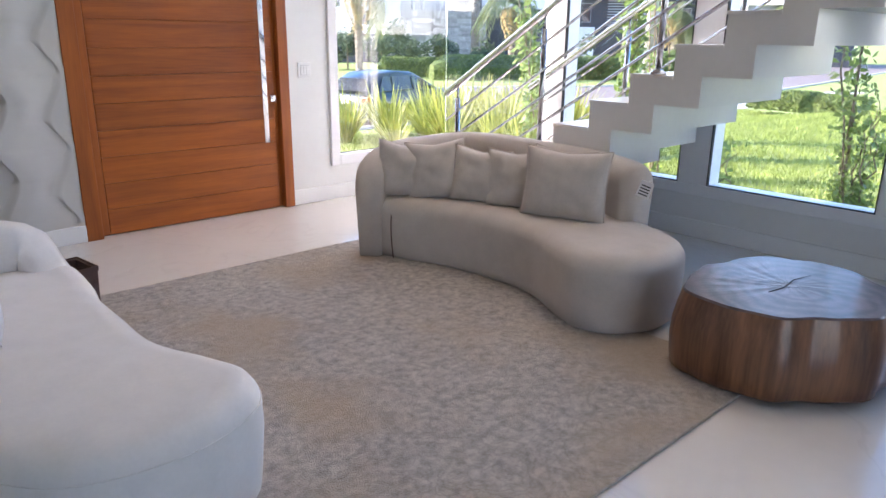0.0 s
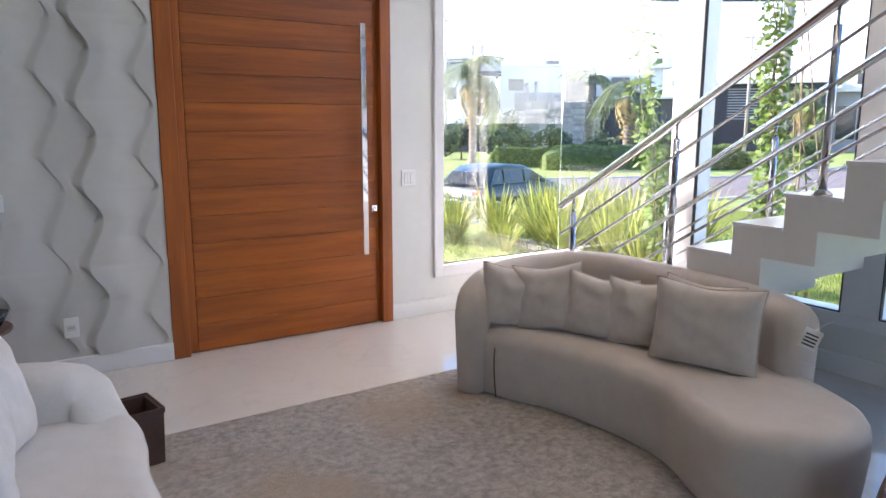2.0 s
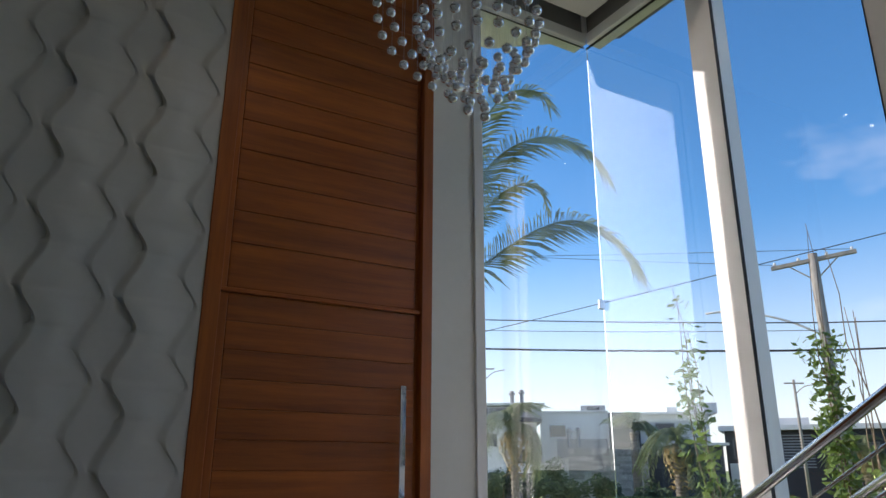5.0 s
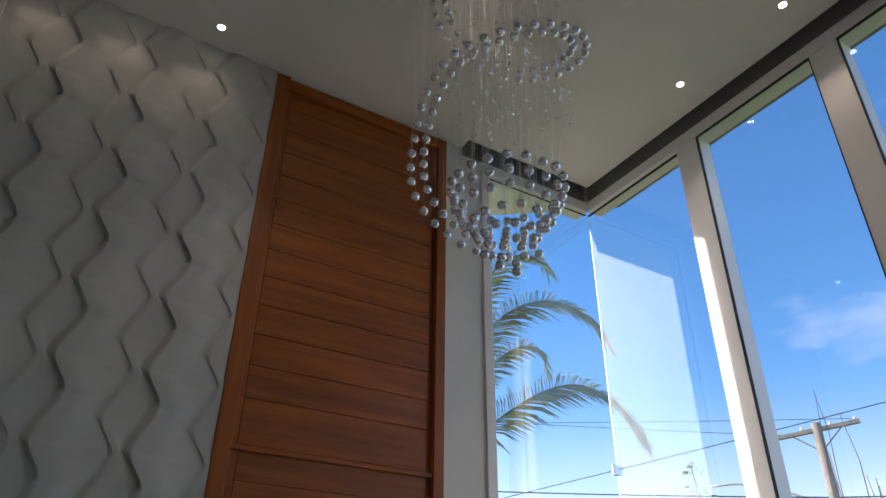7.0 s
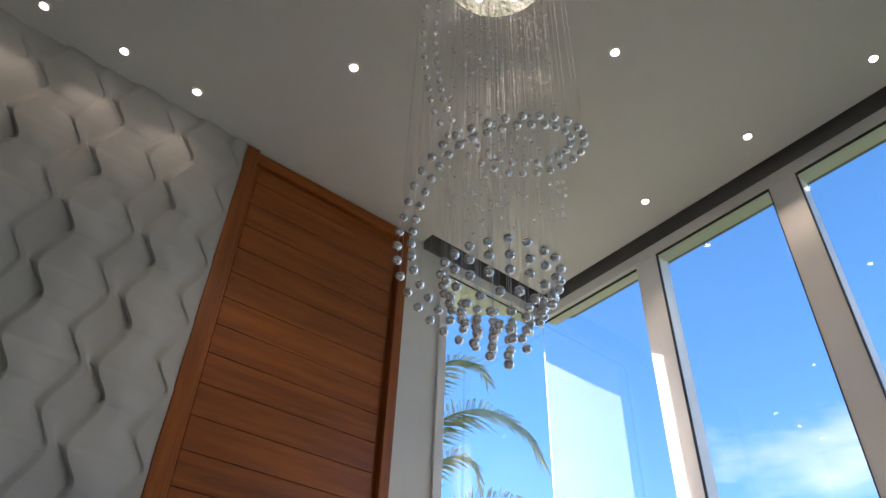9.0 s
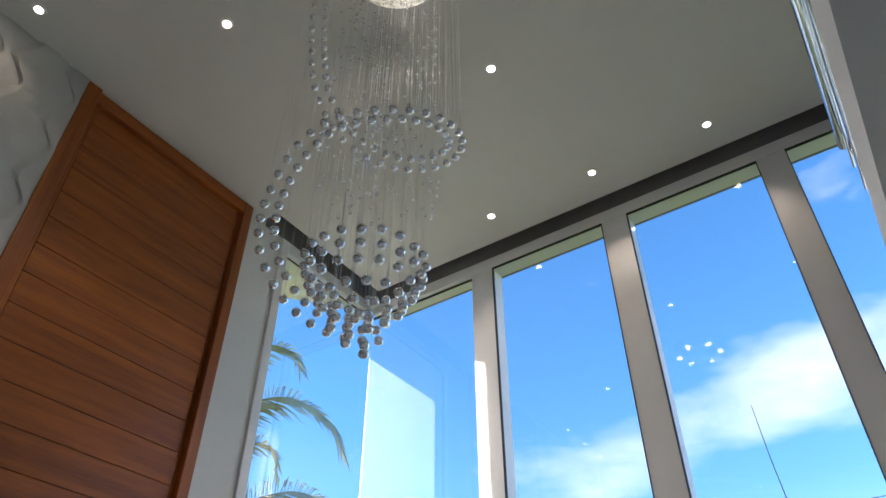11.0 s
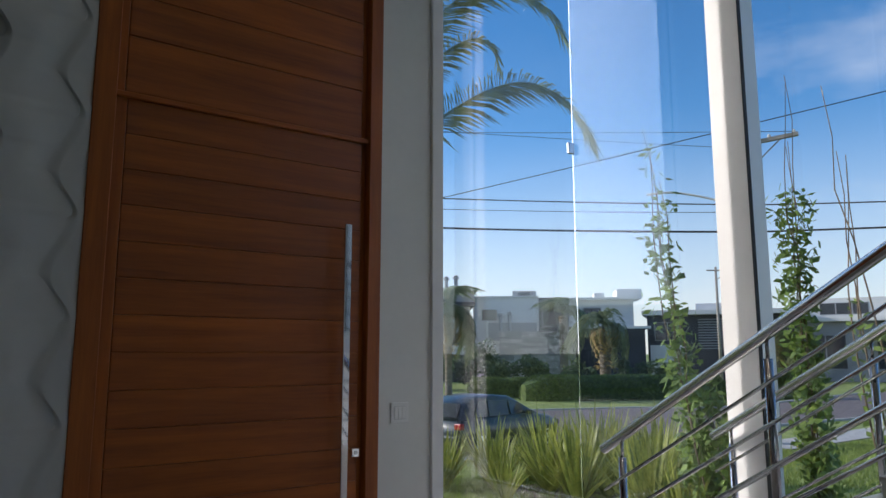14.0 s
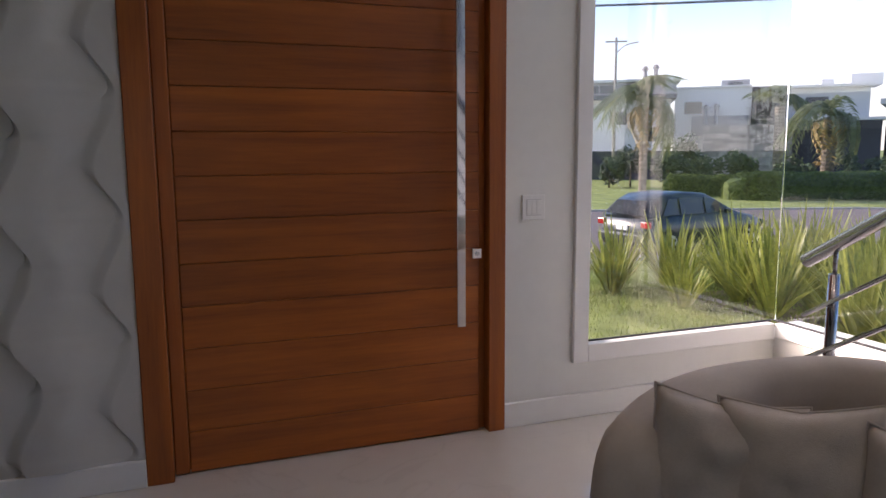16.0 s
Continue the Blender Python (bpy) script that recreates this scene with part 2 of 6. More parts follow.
# ---- builders ----
def mesh_from(name, bm, material, smooth=False):
    me = bpy.data.meshes.new(name)
    bm.to_mesh(me)
    bm.free()
    for mt in material if isinstance(material, (list, tuple)) else (material,):
        me.materials.append(mt)
    if smooth:
        for p in me.polygons:
            p.use_smooth = True
    return me


def part(name, bm, material, parent=None, label="", smooth=False):
    ob = new(name, mesh_from(name, bm, material, smooth))
    if parent is not None:
        ob.parent = parent
    if label:
        ob["label"] = label
    return ob


def thing(name, label, category, at=(0, 0, 0), group="", rz=0.0):
    e = new(name)
    e.empty_display_size = 0.1
    e.matrix_world = pose(*at, 0, 0, rz)
    return tagged(e, label, category, group)


def box(x0, x1, y0, y1, z0, z1, bevel=0.0, seg=1):
    bm = bmesh.new()
    bmesh.ops.create_cube(bm, size=1)
    for v in bm.verts:
        v.co = Vector(((x0 + x1) / 2 + v.co.x * (x1 - x0), (y0 + y1) / 2 + v.co.y * (y1 - y0), (z0 + z1) / 2 + v.co.z * (z1 - z0)))
    if bevel:
        bmesh.ops.bevel(bm, geom=bm.edges[:], offset=bevel, segments=seg, affect="EDGES", profile=0.5)
    return bm


def add_box(bm, x0, x1, y0, y1, z0, z1):
    vs = [bm.verts.new((x, y, z)) for z in (z0, z1) for x, y in ((x0, y0), (x1, y0), (x1, y1), (x0, y1))]
    for f in ((3, 2, 1, 0), (4, 5, 6, 7), (0, 1, 5, 4), (1, 2, 6, 5), (2, 3, 7, 6), (3, 0, 4, 7)):
        bm.faces.new([vs[k] for k in f])
    return bm


def tube(path, radius, sides=10, cap=True, bm=None):
    """A tube along a line of points; radius a number or one per point."""
    bm = bm or bmesh.new()
    pts = [Vector(p) for p in path]
    rads = radius if isinstance(radius, (list, tuple)) else [radius] * len(pts)
    rings = []
    side = None
    for k, p in enumerate(pts):
        d = (pts[min(k + 1, len(pts) - 1)] - pts[max(k - 1, 0)]).normalized()
        if side is None:
            side = d.orthogonal().normalized()
        side = (side - d * side.dot(d)).normalized()
        up = d.cross(side)
        rings.append([bm.verts.new(p + (side * math.cos(a) + up * math.sin(a)) * rads[k]) for a in [2 * math.pi * q / sides for q in range(sides)]])
    for a, b in zip(rings, rings[1:]):
        for q in range(sides):
            bm.faces.new((a[q], a[(q + 1) % sides], b[(q + 1) % sides], b[q]))
    if cap:
        bm.faces.new(rings[0][::-1])
        bm.faces.new(rings[-1])
    return bm


def lathe(profile, sides=24, centre=(0, 0, 0), bm=None):
    """Turns a profile of (radius, z) round the upright axis."""
    bm = bm or bmesh.new()
    rings = []
    for r, z in profile:
        rings.append([bm.verts.new((centre[0] + r * math.cos(2 * math.pi * q / sides), centre[1] + r * math.sin(2 * math.pi * q / sides), centre[2] + z)) for q in range(sides)])
    for a, b in zip(rings, rings[1:]):
        for q in range(sides):
            bm.faces.new((a[q], a[(q + 1) % sides], b[(q + 1) % sides], b[q]))
    bm.faces.new(rings[0][::-1])
    bm.faces.new(rings[-1])
    return bm


def structure(name, bm, material, label, category="wall", smooth=False):
    return tagged(part(name, bm, material, smooth=smooth), label, category, kind="structure")


# ---- the shell of the room ----
CEIL = 5.70
DOOR_L, DOOR_R = -3.30, -1.69
WIN_L = -1.31                        # outer edge of the front window's frame
WEST, SOUTH = -8.2, -9.6
PORTAL = -5.15                       # where the wavy panels and the pale ceiling end

floor = structure("floor", box(WEST - 0.2, 0.2, SOUTH - 0.2, 0.2, -0.16, -0.0005), M_FLOOR, "polished off-white porcelain floor with faint veins", "floor")
ceiling = structure("ceiling", add_box(add_box(box(PORTAL, -0.11, SOUTH, -0.14, CEIL, CEIL + 0.3), PORTAL, -1.52, -0.14, 0.0, CEIL, CEIL + 0.3), -1.52, 0.2, -0.14, 0.2, CEIL + 0.22, CEIL + 0.32), M_CEIL, "smooth off-white plaster ceiling with curtain recess", "ceiling")
structure("ceiling_recess_top", box(-0.11, 0.2, SOUTH, -0.14, CEIL + 0.22, CEIL + 0.32), M_CEIL, "shadowed curtain recess above the windows", "ceiling")

# front wall in pieces round the door and the window
structure("wall_north_left", box(WEST - 0.2, DOOR_L, 0.0, 0.2, 0, CEIL + 0.3), M_PAINT, "white plaster wall behind wavy panels")
structure("wall_north_pier", box(DOOR_R, WIN_L, 0.0, 0.2, 0, CEIL + 0.3), M_PAINT, "smooth light grey wall beside the wooden door")
structure("wall_north_sill", box(WIN_L, 0.2, 0.0, 0.2, 0, 0.288), M_PAINT, "low light grey wall under the corner window")
structure("wall_north_lintel", box(WIN_L, -0.05, 0.0, 0.2, 5.62, CEIL + 0.3), M_PAINT, "plaster lintel above the corner window")
structure("wall_north_door_head", box(DOOR_L, DOOR_R, 0.03, 0.2, CEIL - 0.01, CEIL + 0.3), M_PAINT, "plaster head above the tall door")
structure("wall_east_sill", box(0.0, 0.2, SOUTH, 0.0, 0, 0.30), M_PAINT, "low light grey wall under the side windows")
structure("wall_east_lintel", box(0.0, 0.2, SOUTH, -0.03, 5.62, CEIL + 0.3), M_PAINT, "plaster lintel above the side windows")
structure("wall_corner_lintel", box(-0.05, 0.06, -0.03, 0.06, 5.622, CEIL + 0.3), M_PAINT, "plaster lintel at the glass corner")
structure("wall_east_end", box(0.0, 0.2, SOUTH, -6.72, 0.30, 5.62), M_PAINT, "white wall at the end of the side windows")
structure("wall_west", box(WEST - 0.2, WEST, SOUTH, 0.0, 0, CEIL + 0.3), M_PAINT, "plain white wall")
# the unseen south wall has a guessed opening, added and sized for its light
structure("wall_south_left", box(WEST, -6.6, SOUTH - 0.2, SOUTH, 0, CEIL + 0.3), M_PAINT, "plain white wall")
structure("wall_south_right", box(-3.4, 0.2, SOUTH - 0.2, SOUTH, 0, CEIL + 0.3), M_PAINT, "plain white wall")
structure("wall_south_top", box(-6.6, -3.4, SOUTH - 0.2, SOUTH, 2.4, CEIL + 0.3), M_PAINT, "plain white wall above the added south opening")
# Dark grey that puts the recess's shade into colour; tones the east eave too.
M_SHADE_GREY = mat("shade_grey", (0.20, 0.195, 0.19), 0.8, var=0.05)
for name, plan, material in (("roof_eave_north", ((WEST - 0.2, 0.2), (-0.07, 0.2), (-0.68, 0.68), (WEST - 0.2, 0.66)), M_PAINT), ("roof_eave_east", ((0.2, SOUTH), (0.33, SOUTH), (0.33, -0.12), (0.2, -0.02)), M_SHADE_GREY)):
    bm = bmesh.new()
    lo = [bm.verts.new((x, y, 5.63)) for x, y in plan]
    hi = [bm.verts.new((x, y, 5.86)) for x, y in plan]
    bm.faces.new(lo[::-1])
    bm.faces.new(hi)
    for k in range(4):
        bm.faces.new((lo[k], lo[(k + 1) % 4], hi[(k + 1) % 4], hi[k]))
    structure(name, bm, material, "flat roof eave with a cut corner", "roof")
structure("roof_slab", box(WEST - 0.2, 0.2, SOUTH - 0.2, 0.2, 6.03, 6.2), M_PAINT, "flat white roof slab", "roof")
# the dark timber portal past the wavy panels
M_DARKWOOD = wood("dark_timber", (0.035, 0.02, 0.012), (0.10, 0.06, 0.035), 0.35, "z", coat=0.2, per=0.15)
structure("trim_portal_wall", box(PORTAL - 0.055, PORTAL, -0.09, -0.0005, 0.0, CEIL - 0.001), M_PAINT, "pale grey trim at the end of the wavy panels", "trim")
structure("trim_portal_ceiling", box(PORTAL - 0.055, PORTAL - 0.001, SOUTH, -0.092, CEIL - 0.03, CEIL + 0.3), M_PAINT, "pale grey trim at the edge of the ceiling", "trim")
dark_wall = structure("wall_timber", box(WEST, PORTAL - 0.057, -0.012, -0.0005, 0.0, CEIL + 0.3), M_DARKWOOD, "dark timber wall cladding")
for k in range(20):
    x = WEST + 0.004 + 0.148 * k
    part("board", box(x, x + 0.142, -0.028, -0.0125, 0.0, CEIL + 0.2, 0.003), M_DARKWOOD, dark_wall)
structure("ceiling_timber", box(WEST - 0.2, PORTAL - 0.057, SOUTH, -0.001, CEIL + 0.25, CEIL + 0.33), M_DARKWOOD, "dark timber ceiling past the pale one", "ceiling")


# thin sheets painted dark in place of the recess's own shade
structure("recess_shade_north", box(-1.51, -0.06, -0.012, -0.0005, 5.622, CEIL + 0.215), M_SHADE_GREY, "thin dark sheet painting shade into the curtain recess", "trim")
structure("recess_shade_east", box(-0.012, -0.0005, -6.70, -0.034, 5.622, CEIL + 0.215), M_SHADE_GREY, "thin dark sheet painting shade into the curtain recess", "trim")

# baseboards
structure("baseboard_north_left", box(PORTAL + 0.001, DOOR_L, -0.060, -0.0005, 0, 0.115, 0.004), M_BASE, "white porcelain baseboard under wavy panels", "baseboard")
structure("baseboard_north_right", box(DOOR_R + 0.001, -0.02, -0.018, -0.0005, 0, 0.125, 0.004), M_BASE, "white porcelain baseboard under the window", "baseboard")
structure("baseboard_east", box(-0.018, -0.0005, SOUTH, -0.02, 0, 0.125, 0.004), M_BASE, "white porcelain baseboard under side windows", "baseboard")

# wavy relief panels left of the door
def wave_line(z, top, lo, hi):
    """A sinuous rib: runs down to the right over two fifths of its period, then back. Returns its shift and how crisp it is there."""
    s = ((top - z) / 0.4795) % 1.0
    if s < 0.42:
        q = s / 0.42
        return lo + (hi - lo) * (0.5 - 0.5 * math.cos(math.pi * q)), math.sin(math.pi * q) ** 0.45
    q = (s - 0.42) / 0.58
    return hi + (lo - hi) * (0.5 - 0.5 * math.cos(math.pi * q)), 0.0


def wave_wall():
    """Sculpted relief: strong and faint sinuous ribs in turn, each a step that is crisp where it runs down to the right and soft where it runs back."""
    bm = bmesh.new()
    z0, z1, pitch = 0.115, CEIL, 0.507
    nz = 460
    cuts = (0.0, 0.004, 0.012, 0.04, 0.09, 0.15, 0.22, 0.30, 0.40, 0.50, 0.60, 0.70, 0.80, 0.90, 0.96, 0.985, 0.995)
    rows = []
    for j in range(nz + 1):
        z = z0 + (z1 - z0) * j / nz
        a, ca = wave_line(z, 4.003, -0.048, 0.046)
        c, cc = wave_line(z, 4.165, -0.048, 0.046)
        ribs = []
        for k in range(-4, 3):
            x = -3.688 + pitch * k
            ribs.append((x + a, 0.032 * (0.8 + 0.2 * ca), 0.006 + 0.052 * (1 - ca), 0.075, 0.014 * ca))
            ribs.append((x + 0.325 + c, 0.013 * (0.8 + 0.2 * cc), 0.012 + 0.042 * (1 - cc), 0.03, 0.002 * cc))
        row = []
        for (xa, ha, _, flat, _), (xb, hb, wide, _, dip) in zip(ribs, ribs[1:]):
            end = xb - wide
            for q in cuts:
                x = xa + (end - xa) * q
                d = max(0.0, x - xa - flat) / max(0.02, end - xa - flat)
                h = ha * (1.0 - d * d * (3 - 2 * d)) if d < 1 else 0.0
                row.append((x, h))
            for q in (0.0, 0.06, 0.25, 0.5, 0.75, 0.94, 1.0):
                row.append((end + wide * q - (0.0004 if q == 1.0 else 0.0), -dip + (hb + dip) * q * q * (3 - 2 * q)))
        rows.append([bm.verts.new((min(DOOR_L, max(PORTAL, x)), -0.038 - h, z)) for x, h in row])
    for a, b in zip(rows, rows[1:]):
        for i in range(len(a) - 1):
            if max(v.co.x for v in (a[i + 1], b[i + 1])) > PORTAL and min(v.co.x for v in (a[i], b[i])) < DOOR_L:
                bm.faces.new((a[i], a[i + 1], b[i + 1], b[i]))
    bmesh.ops.delete(bm, geom=[v for v in bm.verts if not v.link_faces], context="VERTS")
    return bm


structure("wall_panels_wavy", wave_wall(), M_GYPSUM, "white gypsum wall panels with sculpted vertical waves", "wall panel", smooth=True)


# ---- front door ----
door = thing("front_door", "tall reddish cedar pivot door with horizontal planks, closed", "door", (DOOR_L, 0, 0))
door["kind"] = "structure"
W = DOOR_R - DOOR_L
JOINT = 2.70
part("frame_left", box(0, 0.105, -0.055, 0.14, 0, CEIL - 0.012, 0.004), M_DOORV, door)
part("frame_right", box(W - 0.085, W, -0.03, 0.14, 0, CEIL - 0.012, 0.004), M_DOORV, door)
part("frame_top", box(0.105, W - 0.085, -0.028, 0.14, CEIL - 0.12, CEIL - 0.012, 0.004), M_DOOR, door)
part("stile_left", box(0.107, 0.165, 0.002, 0.06, 0.006, JOINT - 0.02, 0.004), M_DOORV, door)
part("stile_right", box(W - 0.12, W - 0.087, 0.022, 0.06, 0.006, CEIL - 0.125, 0.003), M_DOORV, door, "shadowed door edge strip")
part("joint_rail", box(0.107, W - 0.087, -0.014, 0.06, JOINT - 0.016, JOINT + 0.012, 0.004), M_DOOR, door, "horizontal joint between leaf and fixed panel")
part("stile_upper", box(0.107, 0.150, 0.004, 0.06, JOINT + 0.014, CEIL - 0.122, 0.004), M_DOORV, door)
part("backing", box(0.107, W - 0.087, 0.045, 0.12, 0.004, CEIL - 0.122), M_DOOR, door)
cuts_low = [0.006 + k * (JOINT - 0.024) / 15 for k in range(16)]
for a, b in zip(cuts_low, cuts_low[1:]):
    part("plank", box(0.168, W - 0.122, 0.008, 0.042, a + 0.0009, b - 0.0009, 0.0028), M_DOOR, door)
cuts_up = [JOINT + 0.016] + [3.015 + 0.2185 * k for k in range(12)] + [CEIL - 0.122]
for a, b in zip(cuts_up, cuts_up[1:]):
    part("plank", box(0.153, W - 0.122, 0.010, 0.042, a + 0.0018, b - 0.0018, 0.004), M_DOOR, door)
hx = -1.93 - DOOR_L
handle = part("handle", box(hx - 0.021, hx + 0.021, -0.075, -0.055, 0.545, 2.165, 0.003), M_CHROME, door, "long flat chrome pull bar")
for z in (0.66, 2.05):
    part("handle_post", tube([(hx, -0.056, z), (hx, 0.010, z)], 0.011, 12), M_CHROME, handle)
lx = -1.825 - DOOR_L
lock = part("lock", box(lx - 0.024, lx + 0.024, -0.006, 0.009, 0.848, 0.898, 0.003), M_CHROME, door, "square chrome lock plate")
part("keyhole", tube([(lx, -0.012, 0.873), (lx, -0.005, 0.873)], 0.010, 14), M_STEEL, lock)


# ---- windows ----
SILL, HEAD = 0.385, 5.50
MULL = ((-1.40, -1.18), (-2.70, -2.48), (-3.97, -3.76), (-5.25, -5.04), (-6.53, -6.32))


def pane(name, x0, x1, y0, y1, z0, z1, parent):
    ob = part(name, box(x0, x1, y0, y1, z0, z1), M_GLASS, parent, "clear glass pane")
    ob.visible_shadow = False
    return ob


front = thing("window_north", "tall white-framed corner window with frameless glass edge", "window", (0, 0, 0))
front["kind"] = "structure"
part("frame_side", box(WIN_L, WIN_L + 0.085, -0.022, 0.16, 0.288, 5.62, 0.004), M_PVC, front)
part("frame_bottom", box(WIN_L + 0.085, -0.02, -0.022, 0.056, 0.2885, SILL - 0.006, 0.004), M_PVC, front)
part("frame_top", box(WIN_L + 0.085, -0.02, -0.022, 0.16, HEAD + 0.006, 5.62, 0.004), M_PVC, front)
part("gasket", add_box(add_box(box(WIN_L + 0.085, 0.0, 0.03, 0.05, SILL - 0.006, SILL), WIN_L + 0.085, WIN_L + 0.091, 0.03, 0.05, SILL, HEAD), WIN_L + 0.085, 0.0, 0.03, 0.05, HEAD, HEAD + 0.006), M_BLACK, front, "thin black seal")
pane("pane", WIN_L + 0.091, 0.034, 0.034, 0.044, SILL, HEAD, front)
part("clamp", box(-0.02, 0.05, 0.024, 0.054, 2.935, 3.02, 0.004), M_STEEL, front, "small steel corner glass clamp")

side = thing("window_east", "row of tall white-framed side windows", "window", (0, 0, 0))
side["kind"] = "structure"
part("frame_bottom", box(-0.022, 0.16, -6.72, -0.02, 0.3005, SILL - 0.006, 0.004), M_PVC, side)
part("frame_top", box(-0.022, 0.16, -6.72, -0.02, HEAD + 0.006, 5.62, 0.004), M_PVC, side)
edges = [-0.05] + [v for m in MULL for v in (m[1], m[0])]
for a, b in MULL:
    part("mullion", box(-0.02, 0.16, a, b, SILL - 0.006, HEAD + 0.006, 0.004), M_PVC, side)
for k in range(0, len(edges) - 1, 2):
    hi, lo = edges[k], edges[k + 1]
    top = hi if k else 0.034
    pane("pane", 0.0 if k else 0.034, 0.010 if k else 0.044, lo + 0.006, top - (0.006 if k else 0), SILL, HEAD, side)
    g0, g1 = (-0.018, 0.012) if k else (0.02, 0.05)
    g = box(g0, g1, lo, top, SILL - 0.006, SILL)
    add_box(g, g0, g1, lo, top, HEAD, HEAD + 0.006)
    add_box(g, -0.0225 if k else 0.02, g1, lo, lo + 0.006, SILL, HEAD)
    if k:
        add_box(g, -0.0225, 0.012, hi - 0.006, hi, SILL, HEAD)
    part("gasket", g, M_BLACK, side, "thin black seal")


# ---- stairs ----
RISE, TREAD, ST_X0, ST_X1, ST_Y = 0.1642, 0.265, -1.07, -0.06, -1.115
stair = thing("staircase", "white zigzag stone staircase with open underside", "staircase", (0, 0, 0))
stair["kind"] = "structure"
STEPS = 20


def stair_profile():
    top, low = [], []
    for k in range(STEPS):
        y0, y1, z = ST_Y - k * TREAD, ST_Y - (k + 1) * TREAD, (k + 1) * RISE
        top += [(y0, z), (y1, z)]
    for k in range(STEPS):
        y0, y1, z = ST_Y - (k + 0.62) * TREAD, ST_Y - (k + 1.62) * TREAD, max(0.0, (k + 0.12) * RISE)
        low += [(y0, z), (y1, z)]
    return [(ST_Y, 0.0)] + top + [(low[-1][0], top[-1][1])] + low[::-1]


bm = bmesh.new()
prof = stair_profile()
va = [bm.verts.new((ST_X0, y, z)) for y, z in prof]
vb = [bm.verts.new((ST_X1, y, z)) for y, z in prof]
bm.faces.new(va)
bm.faces.new(vb[::-1])
for k in range(len(prof)):
    q = (k + 1) % len(prof)
    bm.faces.new((va[q], va[k], vb[k], vb[q]))
bmesh.ops.recalc_face_normals(bm, faces=bm.faces[:])
part("flight", bm, M_STAIR, stair)
for k in range(STEPS):
    y0, y1, z = ST_Y - k * TREAD, ST_Y - (k + 1) * TREAD, (k + 1) * RISE
    part("tread", box(ST_X0 - 0.004, ST_X1, y1 + 0.001, y0 + 0.006, z - 0.002, z + 0.016, 0.002), M_STAIR, stair)


def railing(x, name, label):
    """Sloping handrail on posts with four thin rods."""
    r = thing(name, label, "railing")
    slope = RISE / TREAD
    y_at = lambda y: (ST_Y - y) * slope
    y0, y1 = -1.15, -6.3
    base = 0.93
    part("handrail", tube([(x, y0 + 0.02, y_at(y0) + base), (x, y1, y_at(y1) + base)], 0.025, 14), M_STEEL, r, "thick polished steel handrail", smooth=True)
    posts = [-1.25, -2.03, -2.85, -3.65, -4.45, -5.25, -6.05]
    for py in posts:
        step = math.floor((ST_Y - py) / TREAD) + 1
        z0 = step * RISE + 0.016
        z1 = y_at(py) + base - 0.02
        pp = part("post", tube([(x, py, z0), (x, py, z1 - 0.07)], 0.019, 12), M_STEEL, r, smooth=True)
        part("pin", tube([(x, py, z1 - 0.075), (x, py, z1 + 0.012)], 0.008, 8), M_STEEL, pp, smooth=True)
        part("foot_ring", lathe([(0.045, 0.0), (0.045, 0.012), (0.022, 0.03), (0.021, 0.032)], 16, (x, py, z0 - 0.001)), M_STEEL, pp, smooth=True)
    for k in range(4):
        h = base - 0.19 - 0.165 * k
        part("rod", tube([(x - 0.022, y0 + 0.0 - 0.02 * k, y_at(y0 - 0.02 * k) + h), (x - 0.022, y1, y_at(y1) + h)], 0.0085, 8), M_STEEL, r, smooth=True)
    return r


railing(-1.03, "stair_railing", "polished steel stair railing on the open side")
railing(-0.10, "stair_railing", "polished steel stair railing beside the windows")

# upper gallery seen overhead
structure("gallery_slab", box(-4.72, -1.15, SOUTH, -4.13, 3.12, 3.40), M_PAINT, "white upper gallery slab over the living room", "gallery")
gallery_rail = thing("gallery_railing", "polished steel railing along the upper gallery edge", "railing", (0, 0, 3.40))
for k in range(5):
    part("rod", tube([(-4.68, -4.21, 0.16 + 0.155 * k), (-1.19, -4.21, 0.16 + 0.155 * k)], 0.0085, 8), M_STEEL, gallery_rail, smooth=True)
part("handrail", tube([(-4.70, -4.21, 0.95), (-1.17, -4.21, 0.95)], 0.025, 12), M_STEEL, gallery_rail, smooth=True)
for x in (-4.6, -3.5, -2.4, -1.3):
    part("post", tube([(x, -4.235, 0.0), (x, -4.235, 0.93)], 0.019, 12), M_STEEL, gallery_rail, smooth=True)

# ---- rug ----
RX0, RX1, RY0, RY1 = -5.3, -1.80, -3.965, -1.20
bm = box(RX0, RX1, RY0, RY1, 0.0, 0.016, 0.006, 2)
tagged(part("rug", bm, M_RUG), "large faded beige and taupe patterned rug", "rug")


# ---- soft furniture ----
def smooth_loop(pts, n):
    """A closed Catmull-Rom loop through plan points, resampled to n even points."""
    P = [Vector(p) for p in pts]
    raw = []
    m = len(P)
    for k in range(m):
        a, b, c, d = P[k - 1], P[k], P[(k + 1) % m], P[(k + 2) % m]
        for q in range(12):
            t = q / 12
            raw.append(0.5 * ((2 * b) + (c - a) * t + (2 * a - 5 * b + 4 * c - d) * t * t + (3 * b - a - 3 * c + d) * t ** 3))
    return resample(raw + [raw[0]], n + 1)[:-1]


